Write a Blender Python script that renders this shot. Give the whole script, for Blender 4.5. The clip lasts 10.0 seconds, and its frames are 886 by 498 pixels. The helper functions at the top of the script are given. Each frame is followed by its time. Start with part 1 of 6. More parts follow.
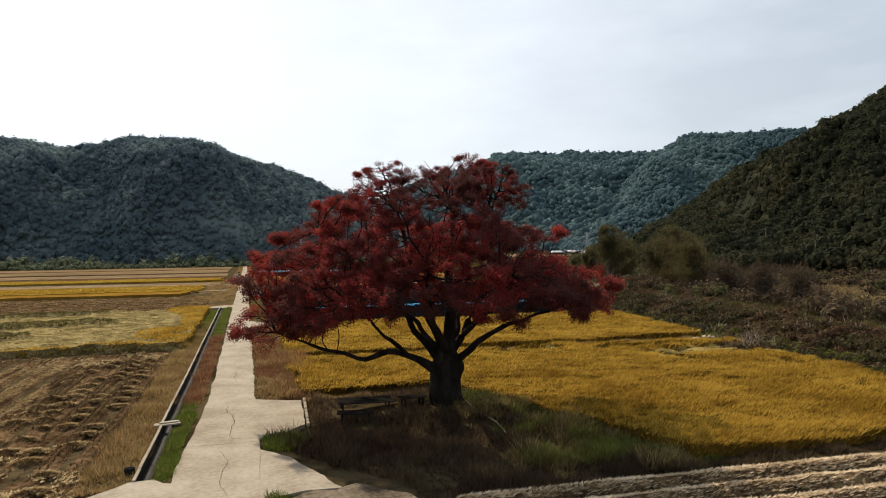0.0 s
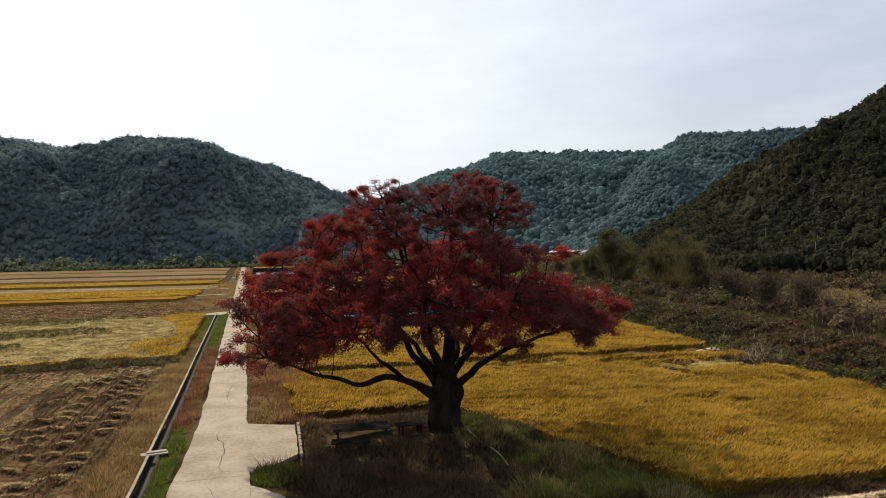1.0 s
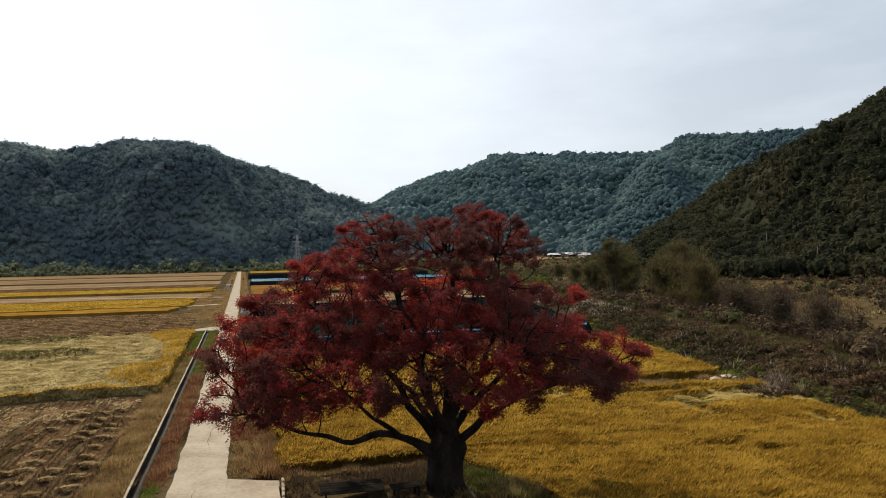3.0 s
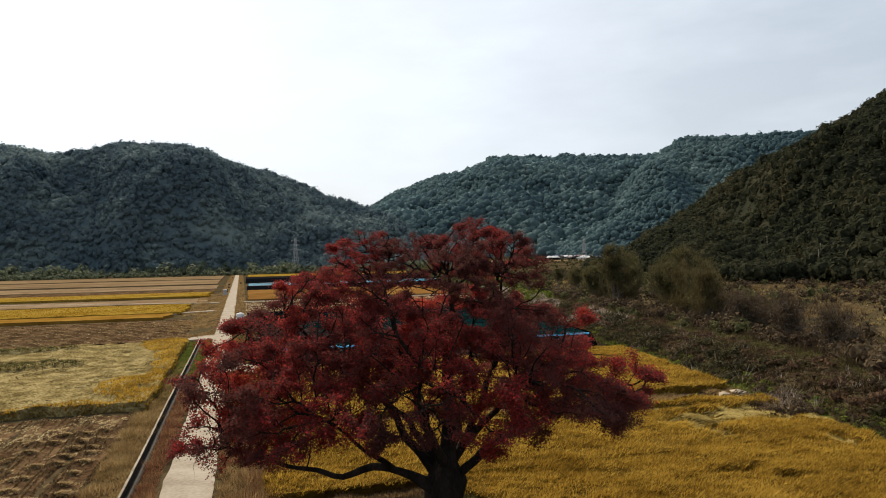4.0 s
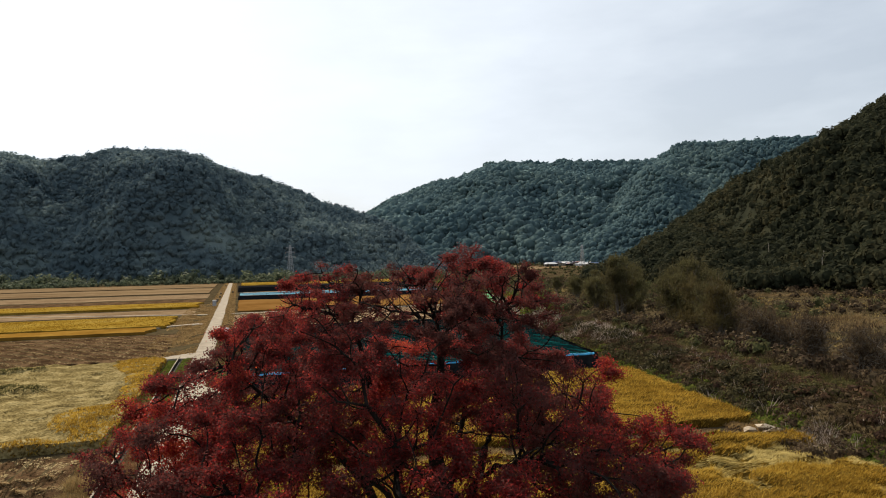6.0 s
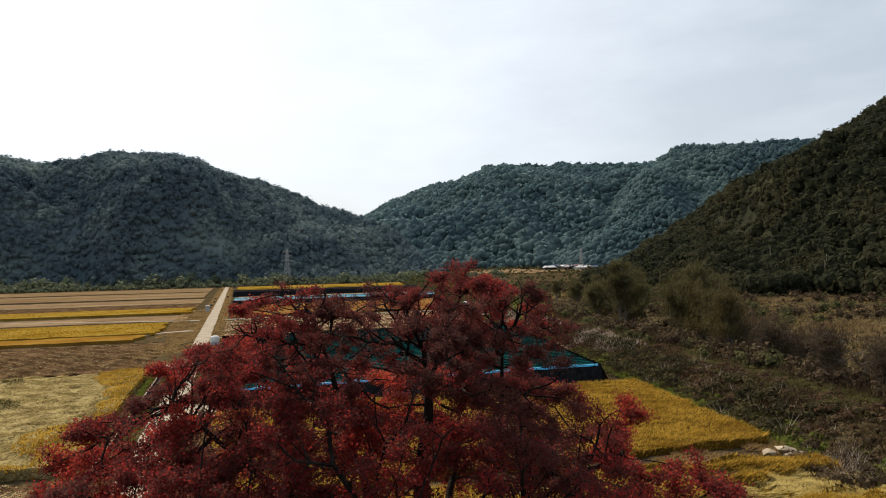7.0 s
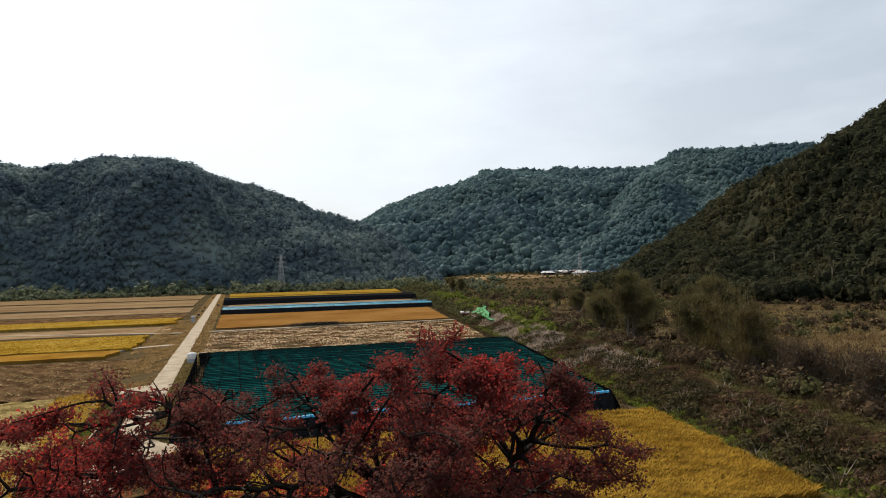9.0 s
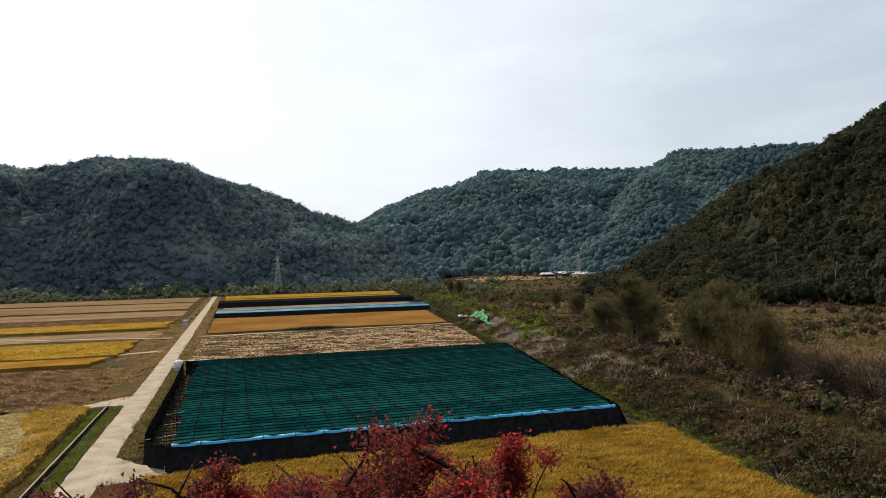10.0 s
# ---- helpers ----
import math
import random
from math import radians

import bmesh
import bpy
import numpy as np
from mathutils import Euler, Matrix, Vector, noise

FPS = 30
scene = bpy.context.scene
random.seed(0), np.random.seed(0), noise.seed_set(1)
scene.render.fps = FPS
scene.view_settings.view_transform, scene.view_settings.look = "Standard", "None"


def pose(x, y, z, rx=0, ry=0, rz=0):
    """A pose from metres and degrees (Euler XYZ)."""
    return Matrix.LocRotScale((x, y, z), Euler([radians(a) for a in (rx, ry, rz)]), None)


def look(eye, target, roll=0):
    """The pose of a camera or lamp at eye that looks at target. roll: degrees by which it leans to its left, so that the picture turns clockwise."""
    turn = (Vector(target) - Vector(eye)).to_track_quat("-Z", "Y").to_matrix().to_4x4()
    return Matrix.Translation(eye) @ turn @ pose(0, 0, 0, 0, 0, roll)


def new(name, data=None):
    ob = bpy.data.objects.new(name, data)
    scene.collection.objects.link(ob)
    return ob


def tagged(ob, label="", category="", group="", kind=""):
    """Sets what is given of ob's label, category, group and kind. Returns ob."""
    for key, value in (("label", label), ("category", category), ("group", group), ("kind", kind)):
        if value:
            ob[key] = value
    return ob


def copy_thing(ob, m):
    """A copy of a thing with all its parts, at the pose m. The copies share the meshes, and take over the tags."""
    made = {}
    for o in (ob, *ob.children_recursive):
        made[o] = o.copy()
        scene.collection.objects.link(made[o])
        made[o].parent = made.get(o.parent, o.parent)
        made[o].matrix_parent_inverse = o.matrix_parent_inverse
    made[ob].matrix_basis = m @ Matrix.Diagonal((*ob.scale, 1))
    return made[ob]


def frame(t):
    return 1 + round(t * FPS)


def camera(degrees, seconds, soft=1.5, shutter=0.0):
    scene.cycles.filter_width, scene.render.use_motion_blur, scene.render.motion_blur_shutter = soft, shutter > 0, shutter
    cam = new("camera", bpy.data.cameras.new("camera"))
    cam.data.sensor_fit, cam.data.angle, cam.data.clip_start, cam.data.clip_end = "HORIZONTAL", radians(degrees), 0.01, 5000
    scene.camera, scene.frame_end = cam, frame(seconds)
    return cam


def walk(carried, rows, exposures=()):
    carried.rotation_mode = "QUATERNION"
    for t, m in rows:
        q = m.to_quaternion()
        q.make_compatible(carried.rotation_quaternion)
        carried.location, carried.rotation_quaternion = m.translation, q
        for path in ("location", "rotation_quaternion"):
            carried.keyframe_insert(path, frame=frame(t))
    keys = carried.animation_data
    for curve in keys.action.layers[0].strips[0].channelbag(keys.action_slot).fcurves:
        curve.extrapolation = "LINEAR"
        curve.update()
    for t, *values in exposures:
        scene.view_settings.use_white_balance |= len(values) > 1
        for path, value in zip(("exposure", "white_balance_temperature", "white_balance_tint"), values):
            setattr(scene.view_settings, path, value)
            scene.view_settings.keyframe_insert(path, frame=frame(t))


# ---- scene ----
cam = camera(65.3, 10.0, soft=1.0)
PATH = [
    (0, (1.096, -0.965, 8.717), (1.643, 0.959, 8.724), -0.77),
    (0.5, (1.290, -0.332, 9.308), (1.838, 1.591, 9.313), -0.79),
    (1, (1.511, 0.458, 9.852), (2.061, 2.381, 9.856), -0.82),
    (1.5, (1.737, 1.317, 10.363), (2.289, 3.240, 10.367), -0.85),
    (2, (1.965, 2.205, 10.846), (2.518, 4.127, 10.850), -0.88),
    (2.5, (2.201, 3.114, 11.300), (2.756, 5.036, 11.305), -0.91),
    (4, (3.117, 6.188, 12.455), (3.677, 8.108, 12.468), -0.99),
    (4.5, (3.541, 7.425, 12.764), (4.103, 9.345, 12.781), -1.02),
    (5, (4.039, 8.809, 13.037), (4.603, 10.727, 13.058), -1.05),
    (5.5, (4.611, 10.346, 13.281), (5.177, 12.263, 13.306), -1.08),
    (7, (6.676, 15.770, 13.929), (7.248, 17.686, 13.967), -1.16),
    (7.5, (7.427, 17.758, 14.154), (8.002, 19.673, 14.196), -1.19),
    (8, (8.183, 19.776, 14.399), (8.759, 21.691, 14.445), -1.22),
    (8.5, (8.931, 21.793, 14.664), (9.509, 23.707, 14.713), -1.25),
    (9, (9.674, 23.793, 14.942), (10.253, 25.706, 14.993), -1.28),
    (9.5, (10.429, 25.784, 15.210), (11.010, 27.697, 15.263), -1.31),
    (10, (11.239, 27.814, 15.431), (11.822, 29.726, 15.485), -1.33),
]
walk(cam, [(t, look(eye, target, roll)) for t, eye, target, roll in PATH])

# ---- light ----
VEIL = 9.0
SUN_EL, SUN_AZ = radians(44), radians(-16)      # azimuth from +y towards +x
world = bpy.data.worlds.new("sky")
scene.world = world
world.use_nodes = True
wn, wl = world.node_tree.nodes, world.node_tree.links
wn.clear()
w_out, w_bg = wn.new("ShaderNodeOutputWorld"), wn.new("ShaderNodeBackground")
w_sky = wn.new("ShaderNodeTexSky")
w_sky.sky_type, w_sky.sun_disc = "NISHITA", False
w_sky.sun_elevation, w_sky.sun_rotation = SUN_EL, SUN_AZ
w_sky.air_density, w_sky.dust_density, w_sky.ozone_density = 1.0, 3.0, 1.0
# thin high cloud: drifting veils of white over the blue
w_co, w_map, w_noise = wn.new("ShaderNodeTexCoord"), wn.new("ShaderNodeMapping"), wn.new("ShaderNodeTexNoise")
w_map.inputs["Scale"].default_value = (1.0, 1.0, 3.2)
w_noise.inputs["Scale"].default_value, w_noise.inputs["Detail"].default_value = 2.3, 5.0
w_noise.inputs["Roughness"].default_value = 0.55
w_ramp, w_mix = wn.new("ShaderNodeValToRGB"), wn.new("ShaderNodeMixRGB")
w_ramp.color_ramp.elements[0].position, w_ramp.color_ramp.elements[0].color = 0.32, (0.58, 0.58, 0.58, 1)
w_ramp.color_ramp.elements[1].position, w_ramp.color_ramp.elements[1].color = 0.68, (0.95, 0.95, 0.95, 1)
# the veil scatters the sun forward: bright about the sun and low down, thin overhead and behind
w_norm, w_dot, w_sep = wn.new("ShaderNodeVectorMath"), wn.new("ShaderNodeVectorMath"), wn.new("ShaderNodeSeparateXYZ")
w_norm.operation, w_dot.operation = "NORMALIZE", "DOT_PRODUCT"
w_dot.inputs[1].default_value = (math.sin(SUN_AZ) * math.cos(SUN_EL), math.cos(SUN_AZ) * math.cos(SUN_EL), math.sin(SUN_EL))


def w_math(kind, a, b):
    node = wn.new("ShaderNodeMath")
    node.operation = kind
    for k, v in enumerate((a, b)):
        if isinstance(v, (int, float)):
            node.inputs[k].default_value = v
        else:
            wl.new(v, node.inputs[k])
    return node.outputs[0]


wl.new(w_co.outputs["Generated"], w_norm.inputs[0])
wl.new(w_norm.outputs[0], w_dot.inputs[0])
wl.new(w_norm.outputs[0], w_sep.inputs[0])
w_near = w_math("POWER", w_math("MULTIPLY_ADD", w_dot.outputs["Value"], 0.5), 3.0)
w_near.node.inputs[0].links[0].from_node.inputs[2].default_value = 0.5
w_low = w_math("SUBTRACT", 1.0, w_math("MULTIPLY", w_math("MAXIMUM", w_sep.outputs["Z"], 0.0), 0.72))
w_veil = w_math("MULTIPLY", w_math("MULTIPLY", w_near, w_low), VEIL)
w_gain = wn.new("ShaderNodeMixRGB")
w_gain.blend_type, w_gain.inputs[0].default_value, w_gain.inputs[2].default_value = "ADD", 1.0, (VEIL * 0.71, VEIL * 0.81, VEIL * 0.92, 1)
wl.new(w_co.outputs["Generated"], w_map.inputs[0])
wl.new(w_map.outputs[0], w_noise.inputs["Vector"])
wl.new(w_noise.outputs[0], w_ramp.inputs[0])
wl.new(w_veil, w_gain.inputs[1])
wl.new(w_ramp.outputs[0], w_mix.inputs[0])
wl.new(w_sky.outputs[0], w_mix.inputs[1])
wl.new(w_gain.outputs[0], w_mix.inputs[2])
wl.new(w_mix.outputs[0], w_bg.inputs[0])
w_bg.inputs[1].default_value = 0.085
wl.new(w_bg.outputs[0], w_out.inputs[0])

sun_data = bpy.data.lights.new("sun", "SUN")
sun_data.energy, sun_data.angle, sun_data.color = 4.9, radians(0.6), (1.0, 0.87, 0.69)
sun_way = Vector((math.sin(SUN_AZ) * math.cos(SUN_EL), math.cos(SUN_AZ) * math.cos(SUN_EL), math.sin(SUN_EL)))
new("sun", sun_data).matrix_world = look(sun_way * 300, (0, 0, 0))

# ---- number helpers ----
rng = np.random.default_rng(7)


def hash2(i, j, seed):
    h = (i.astype(np.int64) * 374761393 + j.astype(np.int64) * 668265263 + seed * 144665) & 0x7FFFFFFF
    h = ((h ^ (h >> 13)) * 1274126177) & 0x7FFFFFFF
    return ((h ^ (h >> 16)) & 0xFFFF) / 65535.0


def vnoise(x, y, scale, seed=0):
    """Smooth noise from 0 to 1 with features of that many metres."""
    x, y = np.asarray(x, float) / scale, np.asarray(y, float) / scale
    i, j = np.floor(x), np.floor(y)
    a, b = x - i, y - j
    a, b = a * a * (3 - 2 * a), b * b * (3 - 2 * b)
    return (hash2(i, j, seed) * (1 - a) + hash2(i + 1, j, seed) * a) * (1 - b) + (hash2(i, j + 1, seed) * (1 - a) + hash2(i + 1, j + 1, seed) * a) * b


def fbm(x, y, scale, seed=0, octaves=4):
    total, gain, norm = 0.0, 1.0, 0.0
    for k in range(octaves):
        total, norm = total + gain * vnoise(x, y, scale / 2 ** k, seed + 17 * k), norm + gain
        gain *= 0.5
    return total / norm


def smooth(a, b, x):
    t = np.clip((np.asarray(x, float) - a) / (b - a), 0, 1)
    return t * t * (3 - 2 * t)


# ---- material helpers ----
def material(name, colors, scale=1.0, rough=0.9, bump=0.0, bump_scale=None, island=0.0, fine=0.25, through_light=0.0, metal=0.0, stretch=(1, 1, 1), detail=6.0, pos=(0.3, 0.7), spec=0.06, random_ob=0.0, above=1.0):
    """Two scales of noise between colours; island: variation from piece to piece; through_light: share of light that passes a leaf."""
    m = bpy.data.materials.new(name)
    m.use_nodes = True
    n, l = m.node_tree.nodes, m.node_tree.links
    n.clear()
    out, bsdf = n.new("ShaderNodeOutputMaterial"), n.new("ShaderNodeBsdfPrincipled")
    bsdf.inputs["Roughness"].default_value, bsdf.inputs["Metallic"].default_value = rough, metal
    bsdf.inputs["Specular IOR Level"].default_value = spec
    geo, mp = n.new("ShaderNodeNewGeometry"), n.new("ShaderNodeMapping")
    mp.inputs["Scale"].default_value = stretch
    l.new(geo.outputs["Position"], mp.inputs[0])
    big, small = n.new("ShaderNodeTexNoise"), n.new("ShaderNodeTexNoise")
    big.inputs["Scale"].default_value, big.inputs["Detail"].default_value = scale, detail
    small.inputs["Scale"].default_value, small.inputs["Detail"].default_value = scale * 9.3, 4.0
    l.new(mp.outputs[0], big.inputs["Vector"])
    l.new(mp.outputs[0], small.inputs["Vector"])
    mix = n.new("ShaderNodeMath")
    mix.operation = "MULTIPLY_ADD"
    l.new(small.outputs[0], mix.inputs[0])
    mix.inputs[1].default_value = fine
    half = n.new("ShaderNodeMath")
    half.operation = "MULTIPLY_ADD"
    l.new(big.outputs[0], half.inputs[0])
    half.inputs[1].default_value, half.inputs[2].default_value = 1.0, -0.5 * fine
    l.new(half.outputs[0], mix.inputs[2])
    value = mix.outputs[0]
    for amount, node, socket in ((island, geo, "Random Per Island"), (random_ob, None, "Random")):
        if amount:
            if node is None:
                node = n.new("ShaderNodeObjectInfo")
            add = n.new("ShaderNodeMath")
            add.operation = "MULTIPLY_ADD"
            l.new(node.outputs[socket], add.inputs[0])
            add.inputs[1].default_value = amount
            off = n.new("ShaderNodeMath")
            off.operation = "ADD"
            l.new(value, off.inputs[0])
            off.inputs[1].default_value = -0.5 * amount
            l.new(off.outputs[0], add.inputs[2])
            value = add.outputs[0]
    ramp = n.new("ShaderNodeValToRGB")
    els = ramp.color_ramp.elements
    while len(els) < len(colors):
        els.new(0.5)
    for k, c in enumerate(colors):
        els[k].position = pos[0] + (pos[1] - pos[0]) * k / max(1, len(colors) - 1)
        els[k].color = (*c, 1)
    l.new(value, ramp.inputs[0])
    if above < 1:
        dull = n.new("ShaderNodeMixRGB")
        dull.blend_type, dull.inputs[0].default_value, dull.inputs[2].default_value = "MULTIPLY", 1.0, (above, above, above, 1)
        l.new(ramp.outputs[0], dull.inputs[1])
        l.new(dull.outputs[0], bsdf.inputs["Base Color"])
    else:
        l.new(ramp.outputs[0], bsdf.inputs["Base Color"])
    if bump:
        bn, bt = n.new("ShaderNodeBump"), n.new("ShaderNodeTexNoise")
        bt.inputs["Scale"].default_value, bt.inputs["Detail"].default_value = bump_scale or scale * 12, 5.0
        l.new(mp.outputs[0], bt.inputs["Vector"])
        l.new(bt.outputs[0], bn.inputs["Height"])
        bn.inputs["Strength"].default_value, bn.inputs["Distance"].default_value = min(1.0, bump), 0.15
        l.new(bn.outputs[0], bsdf.inputs["Normal"])
    last = bsdf.outputs[0]
    if through_light:
        tr, ms = n.new("ShaderNodeBsdfTranslucent"), n.new("ShaderNodeMixShader")
        l.new(ramp.outputs[0], tr.inputs[0])
        ms.inputs[0].default_value = through_light
        l.new(last, ms.inputs[1])
        l.new(tr.outputs[0], ms.inputs[2])
        last = ms.outputs[0]
    l.new(last, out.inputs[0])
    return m


M_ground = material("dry_weeds", [(0.03, 0.022, 0.012), (0.051, 0.038, 0.02), (0.088, 0.065, 0.035), (0.045, 0.04, 0.018)], 0.16, bump=0.9, bump_scale=3.0, fine=0.5, spec=0.0)
M_concrete = material("old_concrete", [(0.25, 0.205, 0.152), (0.325, 0.275, 0.208), (0.385, 0.332, 0.258)], 0.5, rough=0.92, bump=0.2, bump_scale=22, fine=0.7)
# near-black concrete: the shade inside the ditch is put into this colour
M_concrete_dark = material("ditch_shade_concrete", [(0.022, 0.018, 0.014), (0.045, 0.038, 0.03)], 0.8, rough=0.95, bump=0.3, bump_scale=14, fine=0.5)
# rice body under the ears, darkened in colour to deepen shade between them
M_rice_shade = material("rice_body_shade", [(0.06, 0.034, 0.007), (0.11, 0.064, 0.011), (0.15, 0.092, 0.018)], 0.22, bump=0.9, bump_scale=5.0, fine=0.8, spec=0.0)
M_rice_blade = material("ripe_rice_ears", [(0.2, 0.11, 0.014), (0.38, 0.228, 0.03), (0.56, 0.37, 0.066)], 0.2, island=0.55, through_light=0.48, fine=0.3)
M_rice_lodged = material("flattened_rice", [(0.12, 0.088, 0.034), (0.25, 0.19, 0.078), (0.38, 0.3, 0.14)], 0.5, bump=0.9, bump_scale=5.0, fine=1.0, island=0.35, spec=0.0)
M_straw = material("straw", [(0.25, 0.175, 0.08), (0.42, 0.31, 0.155), (0.55, 0.43, 0.24)], 0.6, island=0.4, fine=0.5, spec=0.0)
M_stubble = material("stubble_soil", [(0.04, 0.023, 0.012), (0.085, 0.05, 0.026), (0.165, 0.104, 0.054)], 0.35, bump=0.9, bump_scale=6.0, fine=0.8, spec=0.0)
M_grass = material("green_grass", [(0.075, 0.1, 0.016), (0.125, 0.155, 0.026), (0.19, 0.2, 0.045)], 0.5, island=0.4, through_light=0.48, bump=0.5)
M_dry = material("dry_grass", [(0.034, 0.024, 0.012), (0.06, 0.044, 0.021), (0.101, 0.076, 0.039)], 0.4, island=0.5, through_light=0.4)
M_rust = material("rusty_weeds", [(0.13, 0.05, 0.026), (0.22, 0.1, 0.05), (0.3, 0.18, 0.085)], 0.5, island=0.5, through_light=0.48)
M_stub_soil = material("straw_strewn_soil", [(0.05, 0.032, 0.017), (0.11, 0.072, 0.037), (0.2, 0.135, 0.07)], 0.5, bump=0.8, bump_scale=8.0, fine=0.9, spec=0.0)
M_stub_straw = material("old_straw", [(0.1, 0.063, 0.028), (0.2, 0.13, 0.058), (0.3, 0.21, 0.1)], 0.5, island=0.5, fine=0.5)
M_rice_far = material("far_ripe_rice", [(0.27, 0.155, 0.018), (0.36, 0.225, 0.034), (0.41, 0.275, 0.06)], 0.08, through_light=0.3, bump=0.4, bump_scale=3.0, fine=0.4, spec=0.0)
M_flat_rice = material("laid_rice", [(0.2, 0.138, 0.036), (0.35, 0.255, 0.078), (0.5, 0.385, 0.14)], 0.5, island=0.45, fine=0.5, spec=0.0)
M_straw_row = material("pale_laid_straw", [(0.38, 0.27, 0.16), (0.58, 0.44, 0.28), (0.74, 0.59, 0.41)], 0.6, island=0.4, fine=0.5, spec=0.0)
M_rice_dull = material("dull_cut_rice", [(0.125, 0.08, 0.042), (0.175, 0.117, 0.062), (0.235, 0.165, 0.092)], 0.08, bump=0.5, bump_scale=3.0, fine=0.8, spec=0.0, stretch=(0.25, 1, 1))
M_bleached = material("bleached_stalks", [(0.31, 0.205, 0.115), (0.48, 0.34, 0.2), (0.62, 0.47, 0.3)], 0.6, island=0.4, fine=0.5, spec=0.0)
M_meadow = material("tawny_grass", [(0.13, 0.085, 0.042), (0.21, 0.145, 0.072), (0.28, 0.205, 0.105)], 0.1, island=0.4, through_light=0.45, fine=0.5)
M_goldgrass = material("golden_dry_grass", [(0.19, 0.115, 0.048), (0.3, 0.19, 0.08), (0.4, 0.28, 0.125)], 0.4, island=0.5, through_light=0.5)
M_rustbrush = material("russet_weeds", [(0.052, 0.03, 0.02), (0.097, 0.057, 0.035), (0.151, 0.092, 0.054)], 0.25, island=0.5, through_light=0.45)
M_drylight = material("sunlit_dry_grass", [(0.15, 0.1, 0.035), (0.26, 0.185, 0.07), (0.36, 0.275, 0.12)], 0.4, island=0.5, through_light=0.48)
M_stub_pale = material("pale_stubble", [(0.18, 0.115, 0.05), (0.32, 0.215, 0.1), (0.44, 0.32, 0.165)], 0.5, island=0.5, fine=0.5, spec=0.0)
M_dirt = material("dusty_dirt", [(0.075, 0.054, 0.036), (0.14, 0.107, 0.074), (0.2, 0.16, 0.115)], 0.6, bump=0.5, bump_scale=8, fine=0.7)
M_mudbank = material("paddy_mud", [(0.028, 0.018, 0.01), (0.055, 0.036, 0.02), (0.1, 0.068, 0.036)], 0.7, bump=0.8, bump_scale=7.0, fine=0.8, spec=0.02)
M_mud = material("ditch_mud", [(0.012, 0.01, 0.008), (0.025, 0.02, 0.015)], 1.5, rough=0.6)
M_tan_leaf = material("tan_leaves", [(0.06, 0.045, 0.02), (0.105, 0.08, 0.032), (0.15, 0.12, 0.05)], 0.2, island=0.5, through_light=0.3)
M_dryleaf = material("dry_weed_heads", [(0.042, 0.028, 0.017), (0.078, 0.053, 0.03), (0.135, 0.097, 0.055)], 0.3, island=0.5, through_light=0.42)
M_bramble = material("bramble_leaves", [(0.029, 0.026, 0.013), (0.055, 0.048, 0.022), (0.088, 0.074, 0.034)], 0.25, island=0.5, through_light=0.35)
M_levee = material("olive_grass", [(0.063, 0.057, 0.021), (0.097, 0.088, 0.032), (0.139, 0.122, 0.05)], 0.4, island=0.5, through_light=0.48)
M_pampas = material("silver_plumes", [(0.26, 0.2, 0.155), (0.5, 0.42, 0.36)], 0.6, island=0.5, through_light=0.48)
M_brush = material("brown_brush_leaves", [(0.048, 0.032, 0.021), (0.088, 0.061, 0.037), (0.14, 0.102, 0.058)], 0.2, island=0.5, through_light=0.3)
M_hedge = material("hedge_leaves", [(0.07, 0.086, 0.056), (0.115, 0.138, 0.084), (0.185, 0.202, 0.12)], 0.09, island=0.3, fine=0.6, through_light=0.4, spec=0.1, rough=0.7)
M_willow = material("willow_leaves", [(0.055, 0.046, 0.022), (0.1, 0.088, 0.036), (0.15, 0.135, 0.055)], 0.15, island=0.5, through_light=0.36, spec=0.1, rough=0.8)
# low brown weed tone with the shade of tree and rice edge in it
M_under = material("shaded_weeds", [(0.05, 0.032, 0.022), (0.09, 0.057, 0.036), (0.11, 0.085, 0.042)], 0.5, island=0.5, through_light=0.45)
M_white = material("white_paint", [(0.55, 0.54, 0.52), (0.78, 0.77, 0.75)], 1.5, rough=0.6, fine=0.4)
M_grey = material("grey_steel", [(0.3, 0.31, 0.32), (0.46, 0.47, 0.48)], 1.5, rough=0.5, metal=0.1, spec=0.4, fine=0.4)
# weathered wood, its tone dropped to near black for shade under the tree
M_oldwood = material("weathered_boards_shade", [(0.012, 0.01, 0.009), (0.03, 0.026, 0.022)], 3.0, rough=0.85, bump=0.4, stretch=(0.3, 2, 1), random_ob=0.3, spec=0.0)
M_sack = material("dark_red_sacks", [(0.09, 0.02, 0.015), (0.18, 0.05, 0.03)], 2.0, rough=0.8)
M_greennet = material("bright_green_net", [(0.02, 0.13, 0.04), (0.05, 0.26, 0.09)], 0.8, rough=0.6, fine=0.6)
M_rock = material("pale_rock", [(0.28, 0.22, 0.15), (0.45, 0.37, 0.27)], 1.2, rough=0.9, bump=0.4)
M_roof = material("house_roofs", [(0.06, 0.09, 0.16), (0.16, 0.17, 0.18), (0.2, 0.1, 0.08), (0.3, 0.34, 0.4), (0.5, 0.5, 0.5)], 0.05, rough=0.6, random_ob=0.9)
M_gap = material("dark_joint", [(0.05, 0.045, 0.038), (0.09, 0.08, 0.065)], 3.0)
M_bark = material("dark_bark", [(0.01, 0.008, 0.007), (0.02, 0.016, 0.013), (0.038, 0.031, 0.026)], 1.4, bump=0.9, bump_scale=9, stretch=(1, 1, 0.35), fine=0.5)
